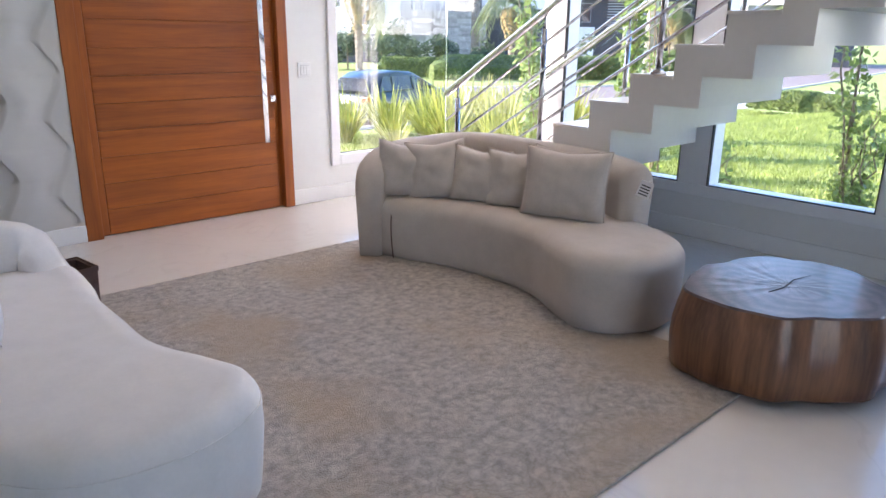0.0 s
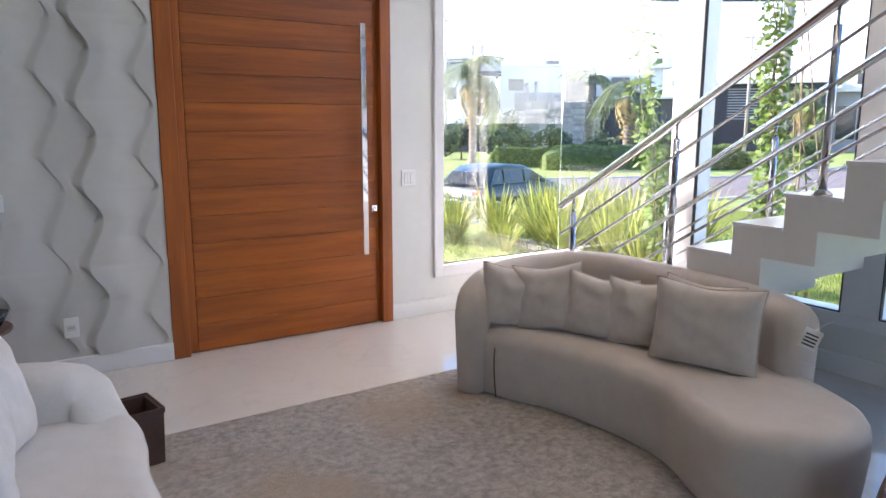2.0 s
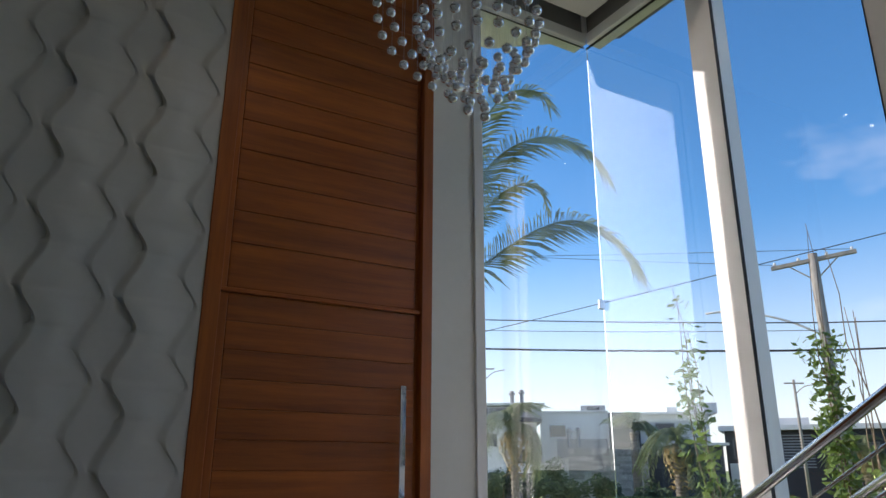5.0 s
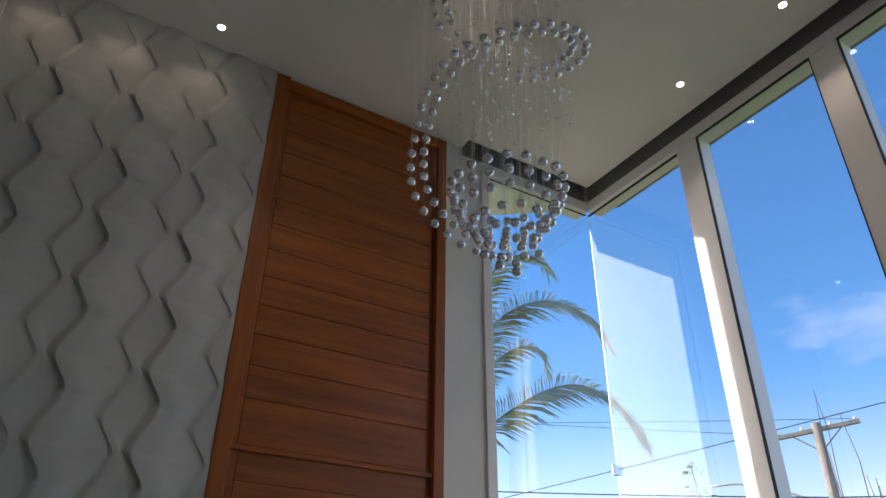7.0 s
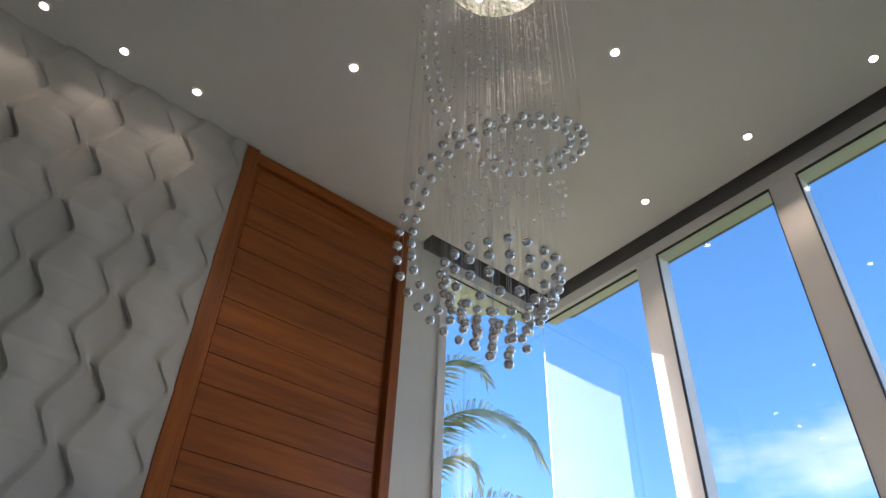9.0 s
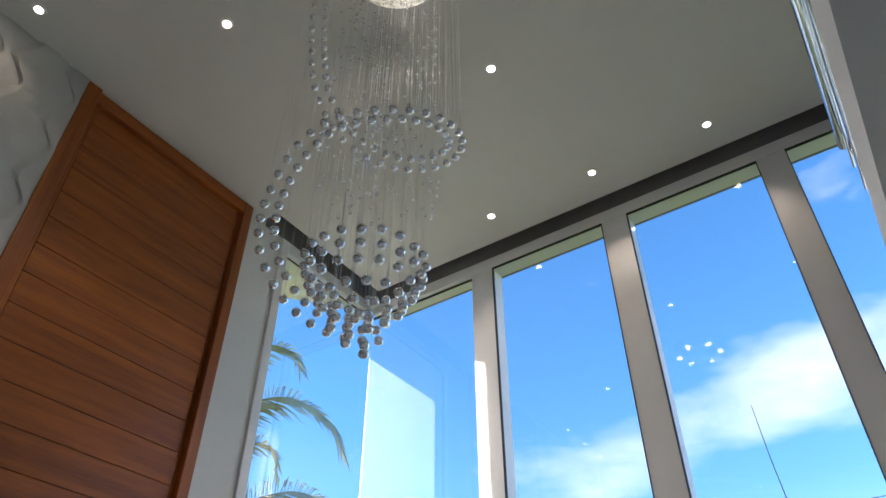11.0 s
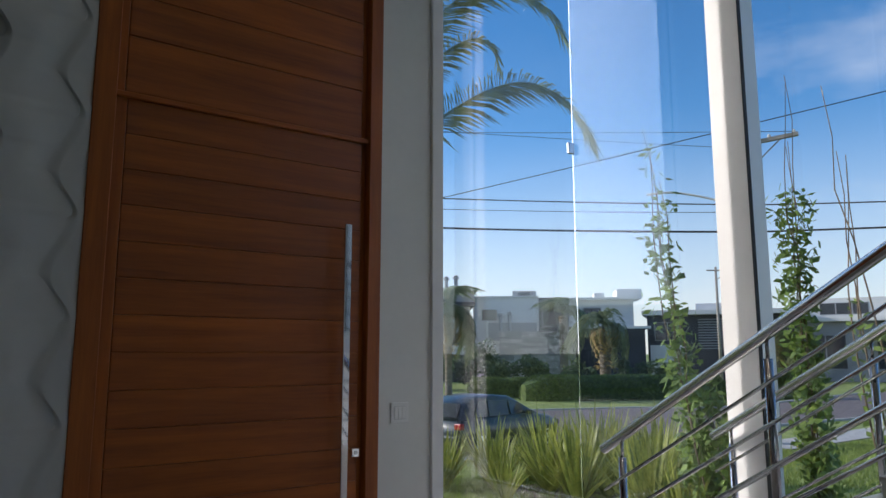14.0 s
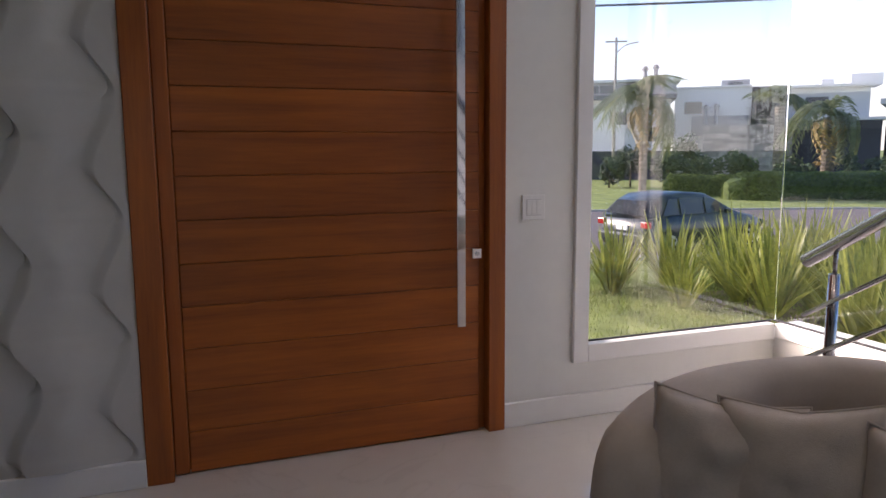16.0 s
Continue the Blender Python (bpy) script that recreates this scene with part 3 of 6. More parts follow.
def smooth_line(pts, n):
    P = [Vector(p) for p in pts]
    P = [P[0] * 2 - P[1]] + P + [P[-1] * 2 - P[-2]]
    raw = []
    for k in range(1, len(P) - 2):
        a, b, c, d = P[k - 1], P[k], P[k + 1], P[k + 2]
        for q in range(12):
            t = q / 12
            raw.append(0.5 * ((2 * b) + (c - a) * t + (2 * a - 5 * b + 4 * c - d) * t * t + (3 * b - a - 3 * c + d) * t ** 3))
    return resample(raw + [P[-2]], n)


def resample(raw, n):
    d = [0.0]
    for a, b in zip(raw, raw[1:]):
        d.append(d[-1] + (b - a).length)
    out, k = [], 0
    for q in range(n):
        s = d[-1] * q / (n - 1)
        while k < len(d) - 2 and d[k + 1] < s:
            k += 1
        f = (s - d[k]) / max(1e-9, d[k + 1] - d[k])
        out.append(raw[k].lerp(raw[k + 1], min(1, max(0, f))))
    return out


def inset(loop, by):
    """Moves a counter-clockwise plan loop inwards."""
    out = []
    n = len(loop)
    for k in range(n):
        t = (loop[(k + 1) % n] - loop[k - 1]).normalized()
        out.append(loop[k] + Vector((-t.y, t.x)) * by)
    return out


def loft(loop, rings):
    """Solid from a plan loop; rings of (z, inset), closed below and above."""
    bm = bmesh.new()
    made = []
    for z, by in rings:
        made.append([bm.verts.new((p.x, p.y, z)) for p in inset(loop, by)])
    n = len(loop)
    for a, b in zip(made, made[1:]):
        for k in range(n):
            bm.faces.new((a[k], a[(k + 1) % n], b[(k + 1) % n], b[k]))
    bm.faces.new(made[0][::-1])
    bm.faces.new(made[-1])
    return bm


def back_roll(line, thick):
    """Upholstered back along a line of (x, y, top): a rounded section that follows it."""
    bm = bmesh.new()
    rings = []
    n = len(line)
    for k, p in enumerate(line):
        a, b = line[max(0, k - 1)], line[min(n - 1, k + 1)]
        t = Vector((b.x - a.x, b.y - a.y, 0)).normalized()
        s = Vector((-t.y, t.x, 0))
        half = thick / 2
        end = 1.0
        if k in (0, n - 1):
            end = 0.80
        elif k in (1, n - 2):
            end = 0.95
        sec = [(-0.74, 0.02), (-0.90, 0.25), (-1.02, p.z - 0.10), (-0.92, p.z - 0.045), (-0.66, p.z - 0.012), (-0.3, p.z), (0.3, p.z), (0.66, p.z - 0.012), (0.92, p.z - 0.045), (1.02, p.z - 0.10), (0.90, 0.25), (0.74, 0.02)]
        rings.append([bm.verts.new(Vector((p.x, p.y, 0)) + s * (u * half * end) + Vector((0, 0, z if z < p.z - 0.2 else p.z + (z - p.z) - (1 - end) * 0.08))) for u, z in sec])
    for a, b in zip(rings, rings[1:]):
        for q in range(len(a)):
            bm.faces.new((a[q], a[(q + 1) % len(a)], b[(q + 1) % len(a)], b[q]))
    bm.faces.new(rings[0][::-1])
    bm.faces.new(rings[-1])
    bmesh.ops.recalc_face_normals(bm, faces=bm.faces[:])
    return bm


def cushion_mesh(w, h, t, seed):
    """A stuffed square cushion standing upright in its own x-z plane, with pinched corners and creases."""
    bm = bmesh.new()
    N = 22
    sides = []
    for sgn in (-1, 1):
        grid = []
        for j in range(N + 1):
            row = []
            for i in range(N + 1):
                u, v = 2 * i / N - 1, 2 * j / N - 1
                f = max(0.0, (1 - abs(u) ** 3.2) * (1 - abs(v) ** 3.2)) ** 0.55
                x = u * (1 - 0.065 * (1 - v * v)) * w / 2
                z = v * (1 - 0.065 * (1 - u * u)) * h / 2
                wob = noise.noise(Vector((u * 1.6 + seed * 7.1, v * 1.6, sgn))) * 0.020 + noise.noise(Vector((u * 4 + seed * 3.3, v * 3, sgn * 2))) * 0.007
                sag = -0.02 * (1 - abs(u)) * max(0, v)
                row.append(bm.verts.new((x, sgn * (f * t / 2 + wob * f), z + sag)))
            grid.append(row)
        sides.append(grid)
        for a, b in zip(grid, grid[1:]):
            for i in range(N):
                q = (a[i], a[i + 1], b[i + 1], b[i])
                bm.faces.new(q if sgn < 0 else q[::-1])
    bmesh.ops.remove_doubles(bm, verts=bm.verts[:], dist=0.0015)
    return bm


def cushion_piping(w, h, seed):
    pts = []
    M = 40
    edge = [(-1 + 2 * k / M, -1) for k in range(M)] + [(1, -1 + 2 * k / M) for k in range(M)] + [(1 - 2 * k / M, 1) for k in range(M)] + [(-1, 1 - 2 * k / M) for k in range(M)]
    for u, v in edge:
        sag = -0.02 * (1 - abs(u)) * max(0, v)
        pts.append((u * (1 - 0.065 * (1 - v * v)) * w / 2, 0, v * (1 - 0.065 * (1 - u * u)) * h / 2 + sag))
    return tube(pts + [pts[0]], 0.004, 6)


def cushion(x, y, z, w, h, t, rz, lean, roll, material, label, seed, group):
    ob = thing("throw_cushion", label, "cushion", (0, 0, 0), group)
    ob.matrix_world = pose(x, y, z, 0, 0, rz) @ pose(0, 0, 0, lean, roll, 0) @ Matrix.Translation((0, 0, h / 2 - 0.01))
    part("cover", cushion_mesh(w, h, t, seed), material, ob, smooth=True)
    part("piping", cushion_piping(w, h, seed), material, ob, smooth=True)
    return ob


SEAT = 0.40
SOFA_PLAN = [(-2.010, -1.47), (-1.985, -1.74), (-1.885, -2.00), (-1.830, -2.36), (-1.855, -2.68), (-1.975, -2.93), (-2.035, -3.13), (-1.960, -3.31), (-1.730, -3.42), (-1.450, -3.36), (-1.280, -3.12), (-1.170, -2.75), (-1.100, -2.35), (-1.100, -1.95), (-1.190, -1.66), (-1.400, -1.42), (-1.720, -1.36)]
SOFA_BACK = [(-2.085, -1.57, 0.56), (-1.960, -1.49, 0.645), (-1.750, -1.42, 0.69), (-1.480, -1.39, 0.70), (-1.270, -1.49, 0.72), (-1.160, -1.73, 0.73), (-1.135, -2.05, 0.725), (-1.135, -2.38, 0.72), (-1.180, -2.70, 0.715), (-1.300, -2.97, 0.705)]


def sofa(flip, fabric, name_label, group):
    """Curved sofa with a rounded chaise end; flip mirrors it for its partner."""
    f = (lambda x: -5.74 - x) if flip else (lambda x: x)
    g = (lambda y: -3.42 + (y + 3.42) * 0.87) if flip else (lambda y: y)
    s = thing("curved_sofa", name_label, "sofa", (f(-1.6), -2.4, 0), group)
    off = Vector((f(-1.6), -2.4, 0))
    bulge = lambda x, y: x - 0.07 * math.exp(-((y + 2.45) / 0.35) ** 2) * (x < -1.6) if flip else x
    ends = [(-1.92, -1.46), (-1.93, -1.74)] if flip else SOFA_PLAN[:2]
    plan = [(f(bulge(x, y)) - off.x, g(y) - off.y) for x, y in ends + SOFA_PLAN[2:]]
    if flip:
        plan = plan[::-1]
    loop = smooth_loop(plan, 110)
    area = sum(a.x * b.y - b.x * a.y for a, b in zip(loop, loop[1:] + loop[:1]))
    if area < 0:
        loop = loop[::-1]
    rings = [(0.012, 0.035), (0.03, 0.02), (0.10, 0.012), (0.24, 0.0), (0.315, 0.002), (0.345, 0.010), (0.375, 0.030), (0.392, 0.06), (SEAT, 0.10)]
    part("seat_base", loft(loop, rings), fabric, s, smooth=True)
    seam = [(p.x, p.y, 0.325) for p in inset(loop, 0.003)]
    if flip:
        part("piping", tube(seam + [seam[0]], 0.0025, 6), fabric, s, smooth=True)
    line = smooth_line([(f(x) - off.x, g(y) - off.y, z - ((0.05 + 0.08 * max(0.0, min(1.0, (-1.2 - x) / 0.7))) if flip else 0)) for x, y, z in ([(-1.86, -1.60, 0.50), (-1.80, -1.50, 0.60)] if flip else SOFA_BACK[:2]) + SOFA_BACK[2:]], 40)
    part("backrest", back_roll(line, 0.20), fabric, s, smooth=True)
    for px, py in ((-1.8, -1.6), (-1.3, -1.7), (-1.3, -2.6), (-1.8, -3.1), (-1.5, -3.2)):
        part("foot", lathe([(0.028, 0.0), (0.028, 0.02)], 10, (f(px) - off.x, g(py) - off.y, 0)), M_BLACK, s)
    if not flip:
        # a dark tube puts the shade of the seam's groove into colour
        seamline = smooth_line([(-1.993, -1.70, 0.02), (-2.003, -1.695, 0.15), (-2.00, -1.69, 0.27), (-1.97, -1.675, 0.345), (-1.89, -1.635, 0.405)], 14)
        part("seam", tube([p - off for p in seamline], 0.004, 6), M_LEATHER, s, "seam where arm meets seat, its shade as a dark tube", smooth=True)
        part("tag_label", box(-2.012 - off.x, -2.006 - off.x, -1.60 - off.y, -1.56 - off.y, 0.055, 0.066), M_BLACK, s, "tiny dark maker's tab")
    return s


sofa(False, M_SOFA, "curved beige linen sofa with a rounded chaise end", "curved sofas")
sofa(True, M_SOFA_B, "curved pale linen sofa with a rounded chaise end", "curved sofas")
G1, G2 = "cushions on the beige sofa", "cushions on the pale sofa"
cushion(-1.87, -1.675, 0.395, 0.37, 0.35, 0.16, -40, -10, 4, M_CUSHION, "beige linen cushion leaning against the sofa arm", 1, G1)
cushion(-1.75, -1.85, 0.395, 0.38, 0.37, 0.17, -52, -12, -7, M_CUSHION, "beige linen cushion tilted on the sofa", 2, G1)
cushion(-1.64, -2.07, 0.395, 0.36, 0.34, 0.18, -60, -9, 5, M_CUSHION, "beige linen cushion with a pinched corner", 3, G1)
cushion(-1.57, -2.31, 0.395, 0.36, 0.35, 0.15, -66, -9, -1, M_CUSHION, "beige linen cushion half hidden by the large one", 4, G1)
cushion(-1.57, -2.66, 0.395, 0.49, 0.40, 0.17, -70, -9, 1, M_CUSHION, "large beige linen cushion with piped edge", 5, G1)
cushion(-1.38, -2.50, 0.40, 0.44, 0.36, 0.12, -88, -6, 0, M_CUSHION, "beige linen cushion standing behind another", 6, G1)
cushion(-4.23, -1.98, 0.40, 0.44, 0.40, 0.16, 70, -14, 4, M_CUSHION_B, "white linen cushion leaning on the pale sofa", 7, G2)
cushion(-4.27, -2.14, 0.40, 0.46, 0.40, 0.17, 80, -16, -5, M_CUSHION_B, "white linen cushion in the middle of the pale sofa", 8, G2)
cushion(-4.27, -2.32, 0.40, 0.50, 0.42, 0.18, 92, -20, 3, M_CUSHION_B, "plump white linen cushion at the front of the row", 9, G2)

# paper sale tag that hangs from the sofa's back
tag = thing("sale_tag", "white printed paper tag hanging on the sofa", "tag", (-1.37, -3.055, 0.62))
part("card", box(-0.035, 0.035, -0.003, 0.0, -0.075, 0.02, 0.001), M_PLASTIC, tag)
for z in (-0.005, -0.022, -0.039, -0.056):
    part("print_bar", box(-0.026, 0.024, -0.0045, -0.0035, z - 0.004, z + 0.003), M_BLACK, tag)
part("string", tube([(0, 0, 0.018), (0.03, 0.03, 0.05), (0.05, 0.06, 0.06)], 0.0012, 5), M_PLASTIC, tag)
tag.matrix_world = pose(-1.37, -3.055, 0.62, 12, 18, -62)


# ---- log table ----
def log_materials():
    bark = wood("log_side", (0.085, 0.031, 0.014), (0.31, 0.135, 0.06), 0.38, "z", coat=0.35, per=0.0, grain=0.9)
    top = mat("log_top", (0.145, 0.095, 0.088), 0.34, var=0.35, scale=5.0, coat=0.15)
    n, l = top.node_tree.nodes, top.node_tree.links
    b = n["Principled BSDF"]
    src = b.inputs["Base Color"].links[0].from_socket
    tc = n["Texture Coordinate"]
    ns = n.new("ShaderNodeTexNoise")
    ns.inputs["Scale"].default_value, ns.inputs["Detail"].default_value = 3.0, 4
    l.new(tc.outputs["Object"], ns.inputs["Vector"])
    va = n.new("ShaderNodeVectorMath")
    va.operation = "MULTIPLY_ADD"
    va.inputs[1].default_value = (0.16, 0.16, 0)
    l.new(ns.outputs["Color"], va.inputs[0])
    l.new(tc.outputs["Object"], va.inputs[2])
    wv = n.new("ShaderNodeTexWave")
    wv.wave_type, wv.rings_direction = "RINGS", "Z"
    wv.inputs["Scale"].default_value, wv.inputs["Distortion"].default_value, wv.inputs["Detail"].default_value = 4.2, 7.0, 5
    l.new(va.outputs[0], wv.inputs["Vector"])
    mx = n.new("ShaderNodeMixRGB")
    mx.blend_type = "MULTIPLY"
    mx.inputs[0].default_value = 0.42
    l.new(src, mx.inputs[1])
    l.new(wv.outputs["Color"], mx.inputs[2])
    l.new(mx.outputs[0], b.inputs["Base Color"])
    return bark, top


M_BARK, M_LOGTOP = log_materials()
table = thing("log_table", "low round tree-trunk coffee table with polished dark top", "coffee table", (-1.63, -3.93, 0))


def log_radius(a, z):
    r = 0.425 + 0.035 * math.cos(2 * a + 0.6) + 0.02 * math.sin(3 * a) + 0.012 * math.cos(7 * a + 1) + 0.006 * math.sin(13 * a)
    return r * (0.985 + 0.06 * math.sin(math.pi * min(1, z / 0.36)) - 0.035 * (z / 0.36)) + 0.004 * noise.noise(Vector((math.cos(a) * 5, math.sin(a) * 5, z * 6)))


bm = bmesh.new()
NA = 96
rows = []
for z in (0.017, 0.03, 0.09, 0.16, 0.23, 0.30, 0.345, 0.357):
    sh = 0.97 if z in (0.017,) else 1.0
    rows.append([bm.verts.new((log_radius(2 * math.pi * k / NA, z) * sh * math.cos(2 * math.pi * k / NA), log_radius(2 * math.pi * k / NA, z) * sh * math.sin(2 * math.pi * k / NA), z)) for k in range(NA)])
for a, b in zip(rows, rows[1:]):
    for k in range(NA):
        bm.faces.new((a[k], a[(k + 1) % NA], b[(k + 1) % NA], b[k]))
bm.faces.new(rows[0][::-1])
part("trunk", bm, M_BARK, table, "reddish brown polished trunk side", smooth=True)
bm = bmesh.new()
rows = []
for sc, z in ((1.0, 0.357), (0.985, 0.366), (0.6, 0.366), (0.3, 0.366), (0.08, 0.366)):
    rows.append([bm.verts.new((log_radius(2 * math.pi * k / NA, 0.357) * sc * math.cos(2 * math.pi * k / NA), log_radius(2 * math.pi * k / NA, 0.357) * sc * math.sin(2 * math.pi * k / NA), z + 0.002 * noise.noise(Vector((k * 0.3, sc * 5, 0))) * (sc < 0.9))) for k in range(NA)])
for a, b in zip(rows, rows[1:]):
    for k in range(NA):
        bm.faces.new((a[k], a[(k + 1) % NA], b[(k + 1) % NA], b[k]))
bm.faces.new(rows[-1])
part("tabletop", bm, M_LOGTOP, table, "dark polished top with growth rings")
crack = tube([(-0.15, 0.02, 0.3665), (-0.05, 0.0, 0.3668), (0.08, 0.015, 0.3668), (0.2, -0.01, 0.3665)], [0.001, 0.004, 0.003, 0.001], 5)
part("crack", crack, M_BLACK, table, "dark drying crack")

# leather basket beside the pale sofa
basket = thing("leather_basket", "dark brown leather magazine basket on the floor", "basket", (-3.76, -1.40, 0), rz=8)
bm = bmesh.new()
for x0, x1, y0, y1 in ((-0.09, 0.09, -0.11, -0.095), (-0.09, 0.09, 0.095, 0.11), (-0.09, -0.075, -0.095, 0.095), (0.075, 0.09, -0.095, 0.095)):
    add_box(bm, x0, x1, y0, y1, 0.0, 0.285)
add_box(bm, -0.075, 0.075, -0.095, 0.095, 0.0, 0.015)
for v in bm.verts:
    v.co.z *= 0.93
    v.co.x *= 0.92 + 0.08 * v.co.z / 0.28
    v.co.y *= 0.92 + 0.08 * v.co.z / 0.28
part("body", bm, M_LEATHER, basket)
bm = bmesh.new()
for y in (-0.111, 0.111):
    add_box(bm, -0.092, 0.092, y - 0.003, y + 0.003, 0.249, 0.272)
for x in (-0.092, 0.092):
    add_box(bm, x - 0.003, x + 0.003, -0.108, 0.108, 0.249, 0.272)
part("rim", bm, M_LEATHER, basket, "stitched leather rim")

# side table with glass bowl and plant, by the wavy wall
M_LEAF = mat("house_plant_leaf", (0.045, 0.10, 0.025), 0.45, var=0.35, scale=10, hue=(0.09, 0.17, 0.045))
M_CLEAR = glass("clear_glass", (0.97, 0.99, 0.99))
stand = thing("side_table", "slim round side table with metal base", "side table", (-4.36, -0.42, 0))
part("top", lathe([(0.20, 0.44), (0.205, 0.447), (0.205, 0.456), (0.20, 0.462)], 40), M_LEATHER, stand, smooth=False)
part("column", lathe([(0.02, 0.012), (0.02, 0.44)], 14), M_STEEL, stand, smooth=True)
part("base", lathe([(0.14, 0.0), (0.14, 0.008), (0.03, 0.013)], 32), M_STEEL, stand)
vase = thing("glass_vase", "round clear glass bowl vase on the side table", "vase", (-4.40, -0.42, 0.463))
prof = [(0.05, 0.0), (0.085, 0.03), (0.10, 0.075), (0.085, 0.12), (0.075, 0.135), (0.070, 0.135), (0.080, 0.12), (0.094, 0.075), (0.08, 0.034), (0.04, 0.008)]
part("bowl", lathe(prof, 28), M_CLEAR, vase, smooth=True)


def leaf_blade(bm, base, tip, width, droop, fold=0.25, n=6):
    """A tapering blade that arches from base to tip."""
    base, tip = Vector(base), Vector(tip)
    d = tip - base
    side = d.cross(Vector((0, 0, 1)))
    side = side.normalized() if side.length > 1e-4 else Vector((1, 0, 0))
    rows = []
    for k in range(n + 1):
        t = k / n
        c = base + d * t + Vector((0, 0, droop * 4 * t * (1 - t)))
        w = width * (0.55 + 0.9 * t) * (1 - t) ** 0.8 * 1.25 + 0.0008
        up = Vector((0, 0, fold * w))
        rows.append([bm.verts.new(c - side * w + up), bm.verts.new(c), bm.verts.new(c + side * w + up)])
    for a, b in zip(rows, rows[1:]):
        bm.faces.new((a[0], a[1], b[1], b[0]))
        bm.faces.new((a[1], a[2], b[2], b[1]))


rnd = random.Random(5)
plant = thing("potted_plant", "small leafy green plant in the glass bowl", "plant", (-4.40, -0.42, 0.49))
bm = bmesh.new()
for k in range(46):
    a, r = rnd.uniform(0, 6.28), rnd.uniform(0.06, 0.17)
    leaf_blade(bm, (rnd.uniform(-0.02, 0.02), rnd.uniform(-0.02, 0.02), 0.03), (r * math.cos(a), r * math.sin(a), rnd.uniform(0.10, 0.24)), 0.014, 0.03)
part("leaves", bm, M_LEAF, plant, smooth=True)
bowl = thing("glass_dish", "clear glass dish with a dark rim on the side table", "dish", (-4.24, -0.44, 0.463))
part("dish", lathe([(0.03, 0.0), (0.045, 0.02), (0.072, 0.075), (0.069, 0.075), (0.042, 0.022), (0.02, 0.006)], 26), M_CLEAR, bowl, smooth=True)
part("rim", lathe([(0.0705, 0.0735), (0.0725, 0.0765), (0.070, 0.0785), (0.0685, 0.0765)], 26), M_BLACK, bowl)


# ---- switch plates ----
def plate(x0, x1, z0, z1, y, label, kind):
    p = thing("switch_plate", label, "switch", ((x0 + x1) / 2, y, (z0 + z1) / 2))
    w, h = (x1 - x0) / 2, (z1 - z0) / 2
    part("frame", box(-w, w, -0.009, 0.0, -h, h, 0.003, 2), M_PLASTIC, p)
    if kind == "switch":
        part("inset", box(-w * 0.66, w * 0.66, -0.0105, -0.008, -h * 0.66, h * 0.66), M_PLATE, p)
        for q in (-1, 0, 1):
            part("key", box(q * w * 0.43 - w * 0.2, q * w * 0.43 + w * 0.2, -0.0135, -0.0100, -h * 0.58, h * 0.58, 0.001), M_PLASTIC, p)
    elif kind == "socket":
        part("inset", box(-w * 0.6, w * 0.6, -0.0105, -0.008, -h * 0.3, h * 0.3, 0.001), M_PLATE, p)
        for q in (-1, 0, 1):
            part("pin_hole", tube([(q * 0.010, -0.0112, 0), (q * 0.010, -0.010, 0)], 0.0028, 8), M_BLACK, p)
    return p


plate(-1.595, -1.475, 1.02, 1.14, -0.0005, "white square switch plate with three keys on the wall", "switch")
plate(-4.255, -4.135, 1.005, 1.10, -0.076, "blank white switch plate on the wavy wall", "blank")
plate(-3.905, -3.825, 0.25, 0.37, -0.078, "white socket plate low on the wavy wall", "socket")


# ---- recessed ceiling lights ----
M_RING = mat("lamp_ring", (0.75, 0.74, 0.72), 0.4, var=0.02)


def downlight(x, y, power, k):
    d = thing("ceiling_light", "small round recessed ceiling spotlight, switched on", "ceiling light", (x, y, CEIL), "recessed spotlights")
    part("ring", lathe([(0.046, -0.001), (0.046, -0.006), (0.029, -0.008), (0.027, -0.001)], 28), M_RING, d, smooth=False)
    part("bulb", lathe([(0.001, -0.0035), (0.026, -0.0035), (0.026, -0.001), (0.001, -0.001)], 24), M_LAMP, d, "glowing lamp face")
    lamp = bpy.data.lights.new("spot", "SPOT")
    lamp.energy, lamp.spot_size, lamp.spot_blend, lamp.shadow_soft_size, lamp.color = power * 0.65, radians(95), 0.6, 0.045, (1.0, 0.86, 0.68)
    o = new("ceiling_spot", lamp)
    o.location = (x, y, CEIL - 0.02)
    return d


spots = [(-0.435, -1.655), (-0.425, -2.61), (-0.40, -3.55), (-1.765, -2.46), (-1.74, -3.70), (-3.063, -1.196), (-3.83, -0.265), (-4.37, -0.27), (-4.91, -0.275)]
for k, (x, y) in enumerate(spots):
    downlight(x, y, 3 if y > -1 else 20, k)

# ---- chandelier ----
CX, CY = -2.81, -2.41
chand = thing("chandelier", "long spiral chandelier of hanging crystal balls", "chandelier", (CX, CY, CEIL))
VR = Vector((0.65, -0.76, 0))          # across the camera's view
VD = Vector((0.76, 0.65, 0))           # along the camera's view, away from it
M_CRYSTAL = mat("crystal_ball", (0.90, 0.91, 0.94), 0.03, metal=1.0, var=0.02, spec=0.9)
cn = M_CRYSTAL.node_tree.nodes["Principled BSDF"]
cn.inputs["Transmission Weight"].default_value = 0.0
cn.inputs["IOR"].default_value = 1.5
M_BEAD = glass("crystal_bead", (1, 1, 1), 0.0, 1.55)
M_WIRE = mat("steel_thread", (0.55, 0.55, 0.55), 0.35, metal=0.8, var=0.02)
M_MIRROR = mat("mirror_canopy", (0.82, 0.80, 0.78), 0.10, metal=1.0, var=0.15, scale=8, bump=0.3, bscale=25)
M_HALO = emitter("halogen_bulb", (1.0, 0.90, 0.75), 18.0)
